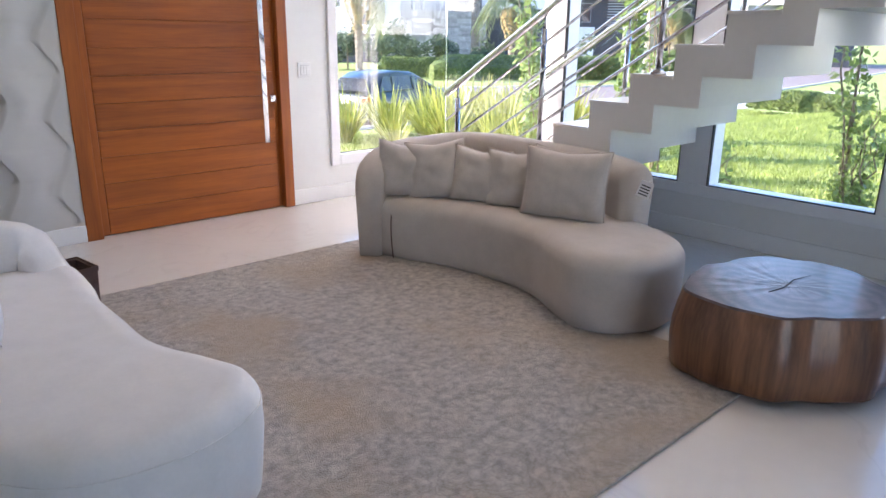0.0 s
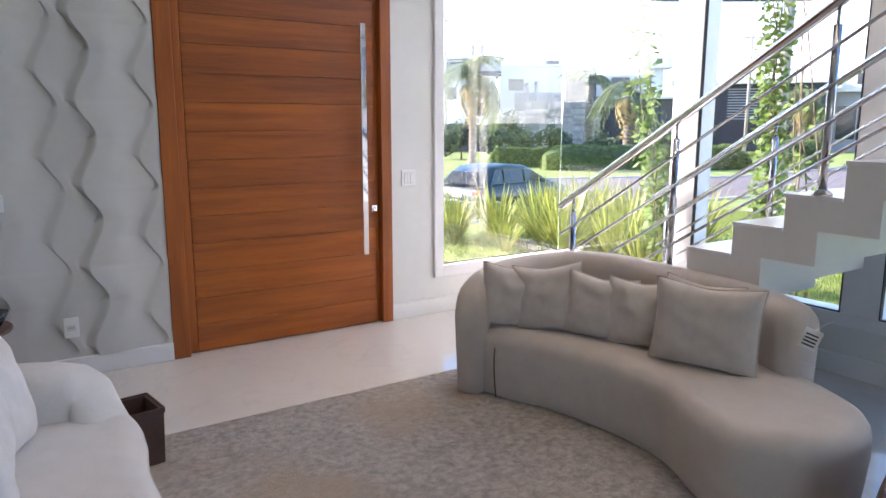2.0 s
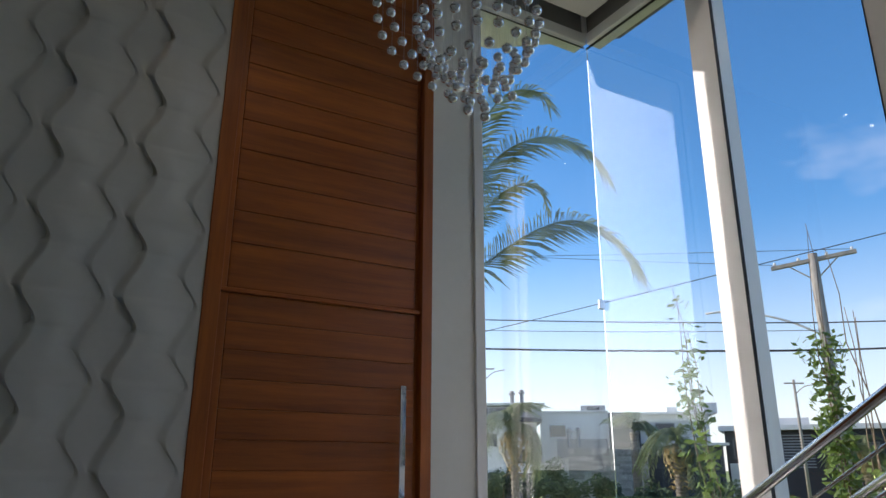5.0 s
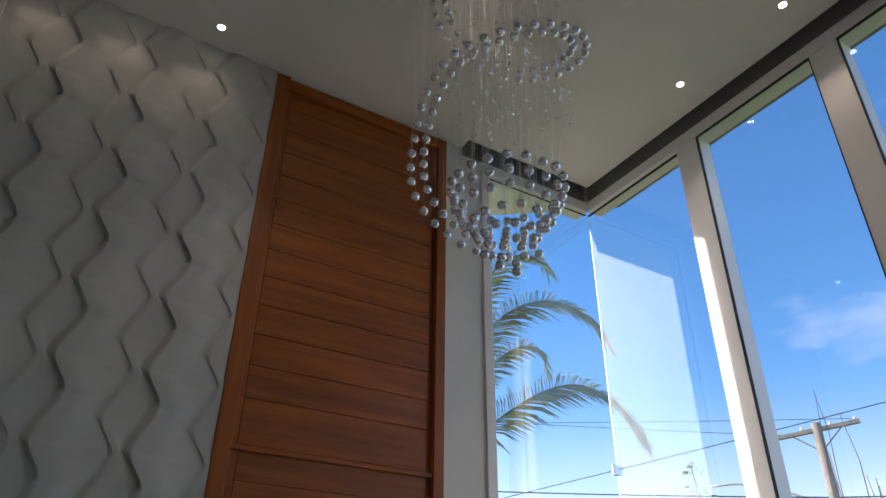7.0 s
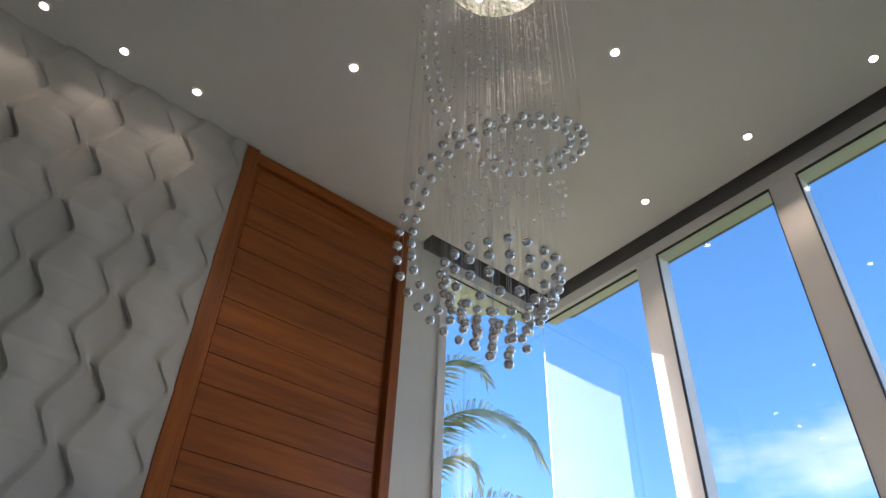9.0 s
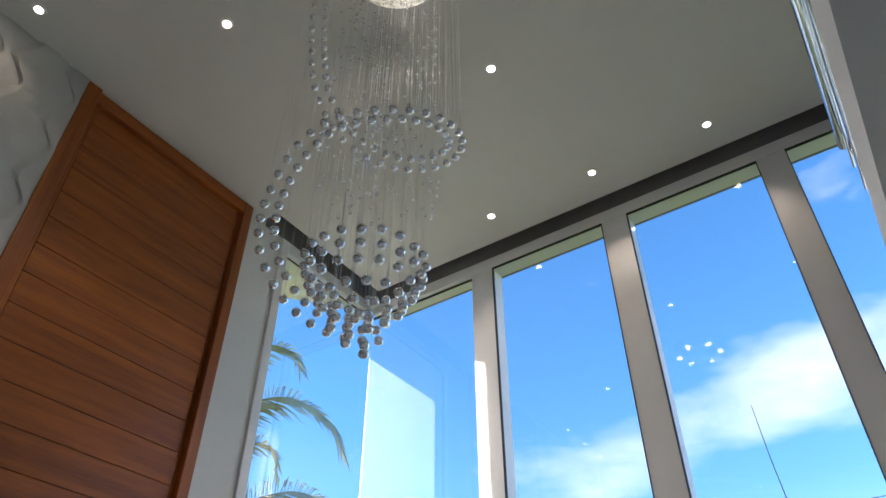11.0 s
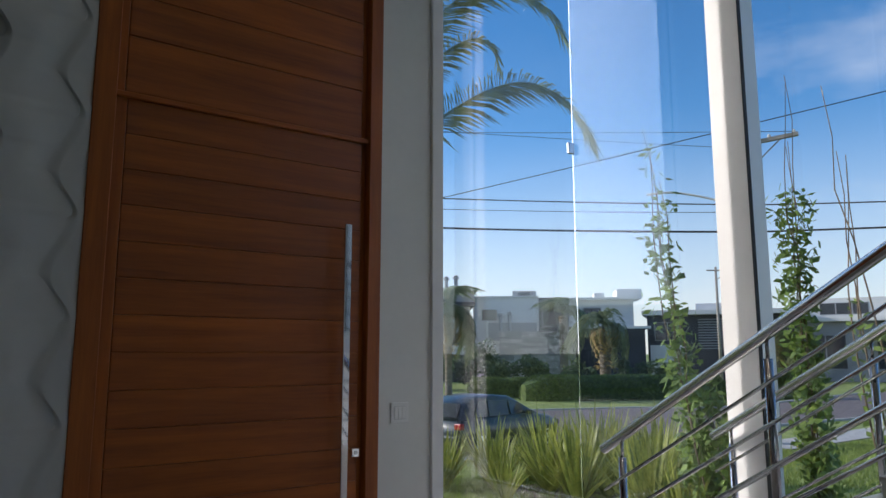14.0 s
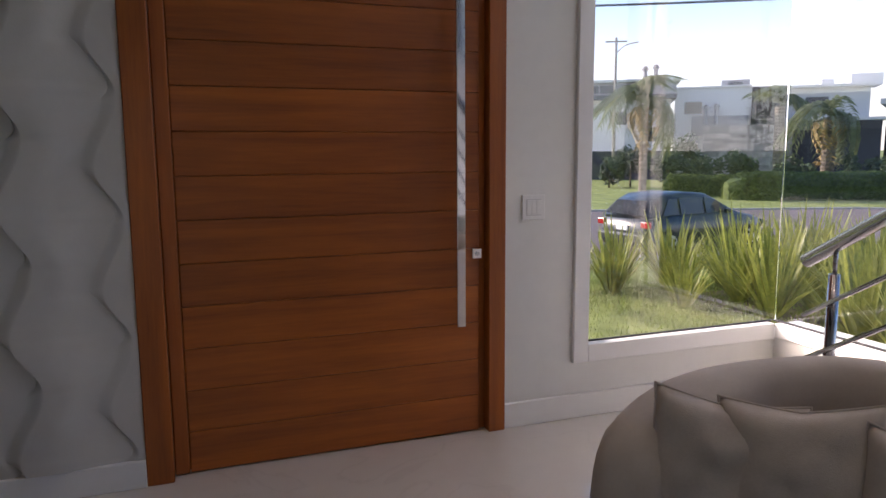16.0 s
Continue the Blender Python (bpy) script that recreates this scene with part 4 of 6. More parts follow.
canopy = part("canopy", lathe([(0.33, -0.002), (0.345, -0.012), (0.345, -0.045), (0.33, -0.055), (0.05, -0.057)], 56), M_MIRROR, chand, "round mirror-finish ceiling canopy")
for k in range(6):
    a = 2 * math.pi * k / 6 + 0.3
    part("halogen", lathe([(0.014, -0.072), (0.022, -0.066), (0.024, -0.0575), (0.020, -0.0572)], 14, (0.22 * math.cos(a), 0.22 * math.sin(a), 0)), M_HALO, canopy, "lit halogen bulb")

ball_me = None
threads = bmesh.new()


def thread(p, top=-0.056):
    x, y, z = p
    vs = []
    for zz in (z, top):
        vs.append([threads.verts.new((x + 0.0005 * math.cos(a), y + 0.0005 * math.sin(a), zz)) for a in (0, 2.09, 4.19)])
    for q in range(3):
        threads.faces.new((vs[0][q], vs[0][(q + 1) % 3], vs[1][(q + 1) % 3], vs[1][q]))


def ball(p, r):
    global ball_me
    if ball_me is None:
        b = bmesh.new()
        bmesh.ops.create_uvsphere(b, u_segments=16, v_segments=10, radius=0.026)
        ball_me = mesh_from("crystal_ball", b, M_CRYSTAL, True)
    o = new("crystal_ball", ball_me)
    o.parent = chand
    o.location = p
    o.scale = (r / 0.026,) * 3


crnd = random.Random(11)
# the double spiral strand: turns, with height below the ceiling, shaped to fit the camera's view
stops = [(0.35, -0.27, 0.335), (1.2, -0.36, 0.36), (2.0, -0.45, 0.40), (2.7, -0.62, 0.41), (3.0, -0.82, 0.41), (3.14, -1.02, 0.39), (3.3, -1.24, 0.36), (3.7, -1.40, 0.31), (4.71, -1.54, 0.29), (6.28, -1.67, 0.29), (7.85, -1.80, 0.29), (8.8, -1.84, 0.33), (9.2, -1.92, 0.39), (9.4, -2.03, 0.44), (9.45, -2.16, 0.465), (9.5, -2.32, 0.455), (9.8, -2.45, 0.40), (10.4, -2.55, 0.33), (11.2, -2.60, 0.26)]
outer, inner = [], []
for s in smooth_line(stops, 240):
    ease = max(0.0, 1 - abs(s.x - 6.2) / 2.9)
    aside = VR * (0.09 * ease * ease * (3 - 2 * ease))
    around = VR * math.cos(s.x) - VD * math.sin(s.x)
    outer.append(aside + around * s.z + Vector((0, 0, s.y)))
    inner.append(aside + around * (s.z - 0.062) + Vector((0, 0, s.y + 0.012)))
for line in (outer, inner):
    for k, p in enumerate(resample(line, 66)):
        ball(p, 0.015 + 0.005 * min(1, k / 30))
        thread(p)
# the bowl of balls at the bottom
for ring, (z, r, n) in enumerate(((-2.42, 0.24, 20), (-2.48, 0.225, 18), (-2.535, 0.20, 16), (-2.595, 0.155, 13), (-2.64, 0.10, 8), (-2.655, 0.03, 3))):
    for k in range(n):
        a = 2 * math.pi * (k + 0.5 * (ring % 2)) / n + 0.1 * ring
        p = VR * -0.02 + Vector((r * math.cos(a), r * math.sin(a), z + crnd.uniform(-0.008, 0.008)))
        ball(p, 0.020)
        thread(p)
for x, z in ((-0.13, -2.70), (-0.06, -2.725), (-0.068, -2.762), (0.0, -2.765), (0.0, -2.803)):
    p = VR * x + VD * 0.02
    ball((p.x, p.y, z), 0.020)
    thread((p.x, p.y, z))
# fine beads on threads inside the spiral
beads = bmesh.new()


def bead(p, r):
    x, y, z = p
    v = [beads.verts.new(q) for q in ((x + r, y, z), (x, y + r, z), (x - r, y, z), (x, y - r, z), (x, y, z + r * 1.3), (x, y, z - r * 1.3))]
    for a in range(4):
        beads.faces.new((v[a], v[(a + 1) % 4], v[4]))
        beads.faces.new((v[(a + 1) % 4], v[a], v[5]))


for k in range(150):
    a, r = crnd.uniform(0, 6.283), 0.29 * math.sqrt(crnd.uniform(0.03, 1))
    x, y = r * math.cos(a), r * math.sin(a)
    low = crnd.choice((-0.5, -0.95, -1.35, -1.9, -2.05))
    thread((x, y, low))
    for q in range(crnd.randint(3, 5)):
        bead((x, y, crnd.choice((-0.12, -0.2, -0.3, -0.55, -0.75, -0.9, -1.35, -1.75, -1.95)) + crnd.uniform(-0.09, 0.09)), crnd.uniform(0.006, 0.0105))
tb = part("bead_strand", beads, M_BEAD, chand, "small faceted crystal beads")
tb["kind"] = "stuff"
th = part("threads", threads, M_WIRE, chand, "thin hanging steel threads")
th["kind"] = "stuff"
th.visible_shadow = False


# ---- outdoors ----
M_LAWN = mat("lawn_ground", (0.17, 0.22, 0.045), 0.95, var=0.30, scale=2.0, bump=0.6, bscale=60, hue=(0.30, 0.35, 0.085))
M_GRASS = mat("grass_blade", (0.17, 0.24, 0.05), 0.8, var=0.3, scale=4.0, hue=(0.33, 0.40, 0.10))
M_ASPHALT = mat("road_paving", (0.15, 0.12, 0.11), 0.85, var=0.15, scale=3.0, bump=0.5, bscale=60)
M_CONCRETE = mat("pale_concrete", (0.42, 0.40, 0.37), 0.8, var=0.12, scale=5.0, bump=0.3, bscale=90)
M_SOIL = mat("bed_soil", (0.13, 0.10, 0.06), 0.95, var=0.3, scale=14, bump=0.6, bscale=60)
M_AGAVE = mat("sword_leaf", (0.12, 0.18, 0.03), 0.42, var=0.3, scale=3.0, hue=(0.50, 0.50, 0.11), per=0.12)
M_PALM = mat("palm_leaf", (0.12, 0.155, 0.06), 0.5, var=0.3, scale=2.5, hue=(0.27, 0.31, 0.14))
M_PALMDRY = mat("dry_palm_leaf", (0.36, 0.25, 0.09), 0.7, var=0.3, scale=2.5)
M_TRUNK = mat("palm_trunk", (0.17, 0.14, 0.11), 0.9, var=0.3, scale=7, bump=0.7, bscale=20)
M_HEDGE = mat("hedge_leaf", (0.085, 0.13, 0.03), 0.6, var=0.3, scale=6.0, hue=(0.19, 0.26, 0.06))
M_CREEP = mat("creeper_leaf", (0.12, 0.20, 0.04), 0.5, var=0.3, scale=6.0, hue=(0.26, 0.36, 0.08))
M_TWIG = mat("twig_bark", (0.16, 0.12, 0.08), 0.85, var=0.2, scale=12)
M_POLE = mat("weathered_pole", (0.30, 0.27, 0.23), 0.85, var=0.2, scale=6, bump=0.3, bscale=40)
M_HWHITE = mat("house_white", (0.66, 0.65, 0.63), 0.75, var=0.04, scale=1.0)
M_HGREY = mat("house_grey", (0.30, 0.30, 0.31), 0.75, var=0.08, scale=1.0)
M_HDARK = mat("house_dark", (0.028, 0.031, 0.04), 0.6, var=0.15, scale=1.0)
M_STONE = mat("ledge_stone", (0.34, 0.32, 0.30), 0.85, var=0.2, scale=3.0, per=0.30)
M_HGLASS = mat("dark_window_glass", (0.03, 0.035, 0.045), 0.06, var=0.1)
M_CARPAINT = mat("dark_car_paint", (0.012, 0.018, 0.022), 0.30, var=0.1, coat=0.35)
M_CARGLASS = mat("tinted_car_glass", (0.02, 0.025, 0.03), 0.05, var=0.1)
M_TYRE = mat("tyre_rubber", (0.015, 0.015, 0.016), 0.8, var=0.2)
M_ALLOY = mat("alloy_rim", (0.55, 0.56, 0.58), 0.3, metal=0.8, var=0.05)
M_REDLAMP = mat("red_lamp", (0.35, 0.015, 0.015), 0.2, var=0.1)
M_WIREB = mat("black_cable", (0.02, 0.02, 0.022), 0.6, var=0.1)
for m_ in (M_AGAVE, M_PALM, M_CREEP, M_HEDGE, M_GRASS):
    b_ = m_.node_tree.nodes["Principled BSDF"]
    b_.inputs["Subsurface Weight"].default_value = 0.0
    # thin leaves let some light through
    nt = m_.node_tree
    tr = nt.nodes.new("ShaderNodeBsdfTranslucent")
    src = b_.inputs["Base Color"].links[0].from_socket
    nt.links.new(src, tr.inputs[0])
    mx_ = nt.nodes.new("ShaderNodeMixShader")
    mx_.inputs[0].default_value = 0.42
    nt.links.new(b_.outputs[0], mx_.inputs[1])
    nt.links.new(tr.outputs[0], mx_.inputs[2])
    nt.links.new(mx_.outputs[0], nt.nodes["Material Output"].inputs[0])

GZ = -0.02
STREET = -0.85


def gz(x, y):
    """Height of the lawn: level by the house, falling gently to the street."""
    s = max(0.0, min(1.0, (y + 0.35 * max(0.0, x - 2.0) - 2.2) / 6.2))
    return GZ + (STREET - GZ) * s * s * (3 - 2 * s)


X0, X1, Y0, Y1 = WEST - 0.2, 0.2, SOUTH - 0.2, 0.2
gx = [-1500, -300, -60, -20, X0, -4, -2, -1, X1] + [0.2 + 0.6 * k for k in range(1, 40)] + [30, 45, 80, 300, 1500]
gy = [-1500, -300, -60, Y0, -6, -3, -1.5, -0.6, Y1] + [0.2 + 0.4 * k for k in range(1, 24)] + [12, 20, 40, 80, 300, 1500]
bm = bmesh.new()
gv = [[bm.verts.new((x, y, gz(x, y))) for y in gy] for x in gx]
for a in range(len(gx) - 1):
    for c in range(len(gy) - 1):
        if X0 - 0.01 < gx[a] and gx[a + 1] < X1 + 0.01 and Y0 - 0.01 < gy[c] and gy[c + 1] < Y1 + 0.01:
            continue
        bm.faces.new((gv[a][c], gv[a + 1][c], gv[a + 1][c + 1], gv[a][c + 1]))
structure("ground", bm, M_LAWN, "sunlit green lawn falling gently to the street", "ground", smooth=True)

bm = bmesh.new()
near = smooth_line([(-60, 9.8), (-10, 9.1), (4, 8.9), (9, 8.95), (14, 8.9), (20, 8.7), (30, 8.8), (70, 14)], 50)
far = smooth_line([(-60, 25), (-10, 22), (4, 20.6), (11, 19.4), (16.4, 17.6), (21.5, 16.0), (27, 14.4), (70, 20)], 50)
va_ = [bm.verts.new((p.x, p.y, STREET + 0.006)) for p in near]
vb_ = [bm.verts.new((p.x, p.y, STREET + 0.006)) for p in far]
for k in range(len(va_) - 1):
    bm.faces.new((va_[k], va_[k + 1], vb_[k + 1], vb_[k]))
structure("road", bm, M_ASPHALT, "brownish paved street in front of the house", "road")
bm = bmesh.new()
for line in (near, far):
    for a, b in zip(line, line[1:]):
        t = (b - a).normalized()
        s = Vector((-t.y, t.x)) * 0.06
        q = [bm.verts.new((p.x, p.y, z)) for z in (STREET - 0.02, STREET + 0.07) for p in (a - s, b - s, b + s, a + s)]
        for f in ((4, 5, 6, 7), (0, 1, 5, 4), (2, 3, 7, 6)):
            bm.faces.new([q[i] for i in f])
structure("kerb", bm, M_CONCRETE, "low pale concrete kerb along the street", "kerb")
bm = bmesh.new()
pv = [[bm.verts.new((x, y, gz(x, y) + 0.02)) for y in (5.6, 6.2, 6.8)] for x in [13 + 0.9 * k for k in range(20)]]
for a in range(19):
    for c in range(2):
        bm.faces.new((pv[a][c], pv[a + 1][c], pv[a + 1][c + 1], pv[a][c + 1]))
structure("pavement", bm, M_CONCRETE, "pale concrete pavement beside the lawn", "pavement")
structure("bed", add_box(box(1.25, 3.1, 0.75, 2.4, GZ - 0.02, GZ + 0.012), 0.75, 1.7, -0.7, 0.55, GZ - 0.02, GZ + 0.010), M_SOIL, "planted bed of dark soil", "ground")

# grass blades on the lawn near the windows
grnd = random.Random(21)


def grass(n, x0, x1, y0, y1, h0, h1, name, label, w=0.006):
    vs, fs = [], []
    for k in range(n):
        x, y = grnd.uniform(x0, x1), grnd.uniform(y0, y1)
        if y > 8.6 or (x > 12.8 and y > 5.4):
            continue
        a, h = grnd.uniform(0, 6.283), grnd.uniform(h0, h1)
        dx, dy = math.cos(a) * w, math.sin(a) * w
        lx, ly = grnd.uniform(-0.5, 0.5) * h, grnd.uniform(-0.5, 0.5) * h
        i = len(vs)
        g = gz(x, y)
        vs += [(x - dx, y - dy, g), (x + dx, y + dy, g), (x + lx, y + ly, g + h)]
        fs.append((i, i + 1, i + 2))
    me = bpy.data.meshes.new(name)
    me.from_pydata(vs, [], fs)
    me.materials.append(M_GRASS)
    return tagged(new(name, me), label, "grass", kind="stuff")


grass(110000, 0.25, 9.5, -6.5, 8.6, 0.03, 0.07, "lawn_grass", "short sunlit lawn grass", 0.007)
grass(22000, -1.9, 2.0, 0.25, 8.6, 0.02, 0.05, "lawn_grass", "short clipped grass by the house", 0.005)
grass(60000, 9.0, 18, -6.0, 7.5, 0.04, 0.09, "lawn_grass", "farther sunlit lawn grass", 0.012)


# sword-leaved plants under the window
def agave(x, y, n, size, seed, spread=1.0):
    r = random.Random(seed)
    a0 = thing("sword_plant", "spiky yellow-green sword-leaved plant in the bed", "plant", (x, y, gz(x, y)), "sword-leaved plants")
    bm = bmesh.new()
    for k in range(int(n * 1.5)):
        a = r.uniform(0, 6.283)
        up = r.uniform(0.35, 1.0)
        out = size * (1.05 - up * 0.75) * spread * r.uniform(0.7, 1.1)
        hgt = size * (0.35 + 0.75 * up) * r.uniform(0.75, 1.1)
        b = (0.05 * math.cos(a), 0.05 * math.sin(a), 0.0)
        leaf_blade(bm, b, (out * math.cos(a), out * math.sin(a), hgt), 0.021 * size ** 0.5, 0.10 * size * (1 - up), 0.35, 7)
    part("leaves", bm, M_AGAVE, a0, smooth=True)
    return a0


for x, y, n, s, sd in ((0.75, 2.75, 40, 0.62, 1), (1.25, 2.45, 46, 0.68, 2), (0.95, 1.95, 30, 0.50, 3), (1.55, 1.95, 52, 0.78, 4), (1.35, 1.35, 52, 0.80, 5), (1.95, 1.5, 46, 0.72, 6), (1.75, 0.75, 56, 0.85, 7), (2.45, 1.0, 44, 0.75, 8), (1.15, 0.35, 54, 0.80, 9), (1.95, 2.6, 34, 0.62, 10), (0.45, 3.05, 34, 0.60, 11), (1.0, -0.15, 36, 0.62, 12), (2.35, 2.05, 50, 0.86, 13), (2.80, 1.55, 48, 0.84, 14), (2.40, 2.85, 46, 0.80, 15), (2.95, 2.35, 44, 0.82, 16), (1.55, 2.95, 44, 0.74, 17), (2.30, 0.35, 48, 0.84, 18), (1.05, 3.15, 40, 0.70, 19), (2.90, 0.70, 42, 0.80, 20)):
    agave(x, y, n, s, sd)


def leaf_cloud(bm, centre, size, n, leaf, r):
    """Many small leaves scattered through an uneven blob."""
    cx, cy, cz = centre
    for k in range(n):
        while True:
            p = Vector((r.uniform(-1, 1), r.uniform(-1, 1), r.uniform(-1, 1)))
            if 0.25 < p.length < 1:
                break
        p = Vector((cx + p.x * size[0], cy + p.y * size[1], cz + p.z * size[2]))
        d = Vector((r.uniform(-1, 1), r.uniform(-1, 1), r.uniform(-1, 1))).normalized()
        s = d.orthogonal().normalized()
        l = leaf * r.uniform(0.6, 1.3)
        v = [bm.verts.new(p - d * l), bm.verts.new(p + s * l * 0.55), bm.verts.new(p + d * l), bm.verts.new(p - s * l * 0.55)]
        bm.faces.new(v)


def creeper(base, top, n, leaf, wide, seed, bare=0.25, gaps=True):
    """A tall thin climbing shrub: bent stems with leaf clumps and bare tips."""
    r = random.Random(seed)
    base, top = Vector(base), Vector(top)
    c = thing("climbing_shrub", "tall thin leafy shrub on bare stems outside", "shrub", base, "shrubs outside the windows")
    stems = bmesh.new()
    leaves = bmesh.new()
    for q in range(4):
        pts, k = [], 9
        drift = Vector((r.uniform(-0.12, 0.12), r.uniform(-0.12, 0.12), 0))
        reach = r.uniform(0.8, 1.0) if q else 1.0
        for i in range(k + 1):
            t = i / k * reach
            pts.append((top - base) * t + drift * math.sin(t * 5 + q) + Vector((r.uniform(-0.035, 0.035), r.uniform(-0.035, 0.035), 0)))
        tube(pts, [0.008 * (1 - 0.85 * i / k) + 0.0015 for i in range(k + 1)], 6, True, stems)
        for i in range(k):
            t = i / k * reach
            if t > 1 - bare or (gaps and r.random() < 0.22):
                continue
            m = int(n * (1.1 - t * 0.8) / (4 * k))
            leaf_cloud(leaves, pts[i] + Vector((0, 0, r.uniform(0, 0.12))), (wide * r.uniform(0.5, 1.1), wide * r.uniform(0.5, 1.1), (top - base).length / k * 0.6), m, leaf, r)
    part("stems", stems, M_TWIG, c, smooth=True)
    part("leaves", leaves, M_CREEP, c)
    return c


creeper((1.05, -0.33, GZ), (0.82, -0.02, 3.3), 1500, 0.045, 0.17, 31, 0.02)
creeper((1.15, -0.50, GZ), (1.0, -0.25, 1.3), 1200, 0.042, 0.26, 32, 0.0, False)
creeper((2.70, -0.27, GZ), (2.68, -0.25, 4.1), 2600, 0.048, 0.22, 33, 0.30, False)
creeper((1.50, -3.08, GZ), (1.45, -2.98, 4.3), 1500, 0.035, 0.13, 34, 0.40)
creeper((1.62, -3.2, GZ), (1.7, -3.1, 1.0), 600, 0.035, 0.18, 35, 0.0)
creeper((0.80, -2.42, GZ), (0.78, -2.36, 0.55), 350, 0.035, 0.12, 36, 0.0)
creeper((1.3, -1.45, GZ), (1.2, -1.4, 3.3), 500, 0.035, 0.10, 37, 0.45)


# ---- palms ----
def frond(length, droop, leaflets, leaf_len, mat_, seed, lean=0.0, thin=0.010, rise=0.9):
    """An arching stalk with a row of narrow leaflets on each side; along +x, rises first."""
    r = random.Random(seed)
    bm = bmesh.new()
    pts = []
    N = 14
    for k in range(N + 1):
        t = k / N
        pts.append(Vector((length * (t - 0.12 * t * t), 0, length * (rise * t * (1 - t) + lean * t) - droop * length * t ** 3.0)))
    tube(pts, [0.018 * (1 - 0.9 * k / N) + 0.002 for k in range(N + 1)], 5, True, bm)
    for k in range(leaflets):
        t = 0.10 + 0.90 * k / leaflets
        i = min(N - 1, int(t * N))
        f = t * N - i
        p = pts[i].lerp(pts[i + 1], f)
        d = (pts[i + 1] - pts[i]).normalized()
        L = leaf_len * (0.45 + 0.75 * math.sin(math.pi * (0.12 + 0.80 * t))) * r.uniform(0.85, 1.1)
        for sgn in (-1, 1):
            out = (d * 0.55 + Vector((0, sgn, 0)) * 0.8 + Vector((0, 0, r.uniform(-0.35, 0.25)))).normalized()
            tip = p + out * L + Vector((0, 0, -0.42 * L))
            mid = p + out * L * 0.5 + Vector((0, 0, 0.02 * L))
            s = out.cross(Vector((0, 0, 1))).normalized() * thin
            v = [bm.verts.new(p - s * 0.5), bm.verts.new(p + s * 0.5), bm.verts.new(mid + s), bm.verts.new(mid - s), bm.verts.new(tip)]
            bm.faces.new((v[0], v[1], v[2], v[3]))
            bm.faces.new((v[3], v[2], v[4]))
    return mesh_from("frond", bm, mat_)


def palm(name, x, y, trunk_h, trunk_r, fronds, length, label, seed, droop=0.75, dry=6, leaflets=46, leaf_len=0.35, spread=(-25, 62), thin=0.010):
    r = random.Random(seed)
    p = thing(name, label, "palm tree", (x, y, gz(x, y)))
    prof = []
    rings = max(10, int(trunk_h / 0.12))
    for k in range(rings + 1):
        z = trunk_h * k / rings
        rr = trunk_r * (1.18 - 0.25 * min(1, k / 4)) if k < 4 else trunk_r * (0.93 + 0.10 * (k % 2) + 0.18 * max(0, (k / rings - 0.75)))
        prof.append((rr, z))
    part("trunk", lathe(prof, 14), M_TRUNK, p, "rough grey ringed trunk")
    meshes = [frond(length, droop, leaflets, leaf_len, M_PALM, seed + q, 0.0, thin) for q in range(3)]
    drym = frond(length * 0.75, droop * 1.3, leaflets // 2, leaf_len * 0.8, M_PALMDRY, seed + 9, 0.0, thin)
    for k in range(fronds):
        o = new("frond", meshes[k % 3])
        o.parent = p
        el_ = spread[0] + (spread[1] - spread[0]) * ((k * 0.618) % 1)
        o.matrix_local = pose(0, 0, trunk_h, 0, 0, 137.5 * k + r.uniform(-10, 10)) @ pose(0, 0, 0, r.uniform(-15, 15), -el_, 0) @ Matrix.Scale(r.uniform(0.85, 1.05), 4)
    for k in range(dry):
        o = new("dry_frond", drym)
        o.parent = p
        o.matrix_local = pose(0, 0, trunk_h - 0.08, 0, 0, 360 * k / max(1, dry) + r.uniform(-20, 20)) @ pose(0, 0, 0, 0, 48 + r.uniform(-10, 15), 0)
    return p


# the tall palm whose arching fronds hang over the corner window
def arc_frond(ctrl, leaflets, leaf_len, seed, thin=0.013):
    """A long frond along a bent stalk, its leaflets fanned to both sides and hanging a little."""
    r = random.Random(seed)
    bm = bmesh.new()
    pts = smooth_line(ctrl, 26)
    N = len(pts) - 1
    tube(pts, [0.024 * (1 - 0.92 * k / N) + 0.002 for k in range(N + 1)], 5, True, bm)
    for k in range(leaflets):
        t = 0.06 + 0.93 * k / leaflets
        i = min(N - 1, int(t * N))
        p = pts[i].lerp(pts[i + 1], t * N - i)
        d = (pts[i + 1] - pts[i]).normalized()
        up = (Vector((0, 0, 1)) - d * d.z).normalized()
        L = leaf_len * (0.50 + 0.62 * math.sin(math.pi * (0.15 + 0.75 * t))) * r.uniform(0.8, 1.12)
        for sgn in (-1, 1):
            out = (d * r.uniform(0.65, 0.9) + up * sgn * 0.62 + Vector((0, sgn * 0.55, 0)) + Vector((r.uniform(-0.12, 0.12), r.uniform(-0.2, 0.2), r.uniform(-0.12, 0.12)))).normalized()
            mid = p + out * L * 0.55
            tip = p + out * L + Vector((0, 0, -0.20 * L))
            s = out.cross(Vector((0, 1, 0.3))).normalized() * thin
            v = [bm.verts.new(p - s * 0.6), bm.verts.new(p + s * 0.6), bm.verts.new(mid + s), bm.verts.new(mid - s), bm.verts.new(tip)]
            bm.faces.new((v[0], v[1], v[2], v[3]))
            bm.faces.new((v[3], v[2], v[4]))
    return mesh_from("frond", bm, M_PALM)


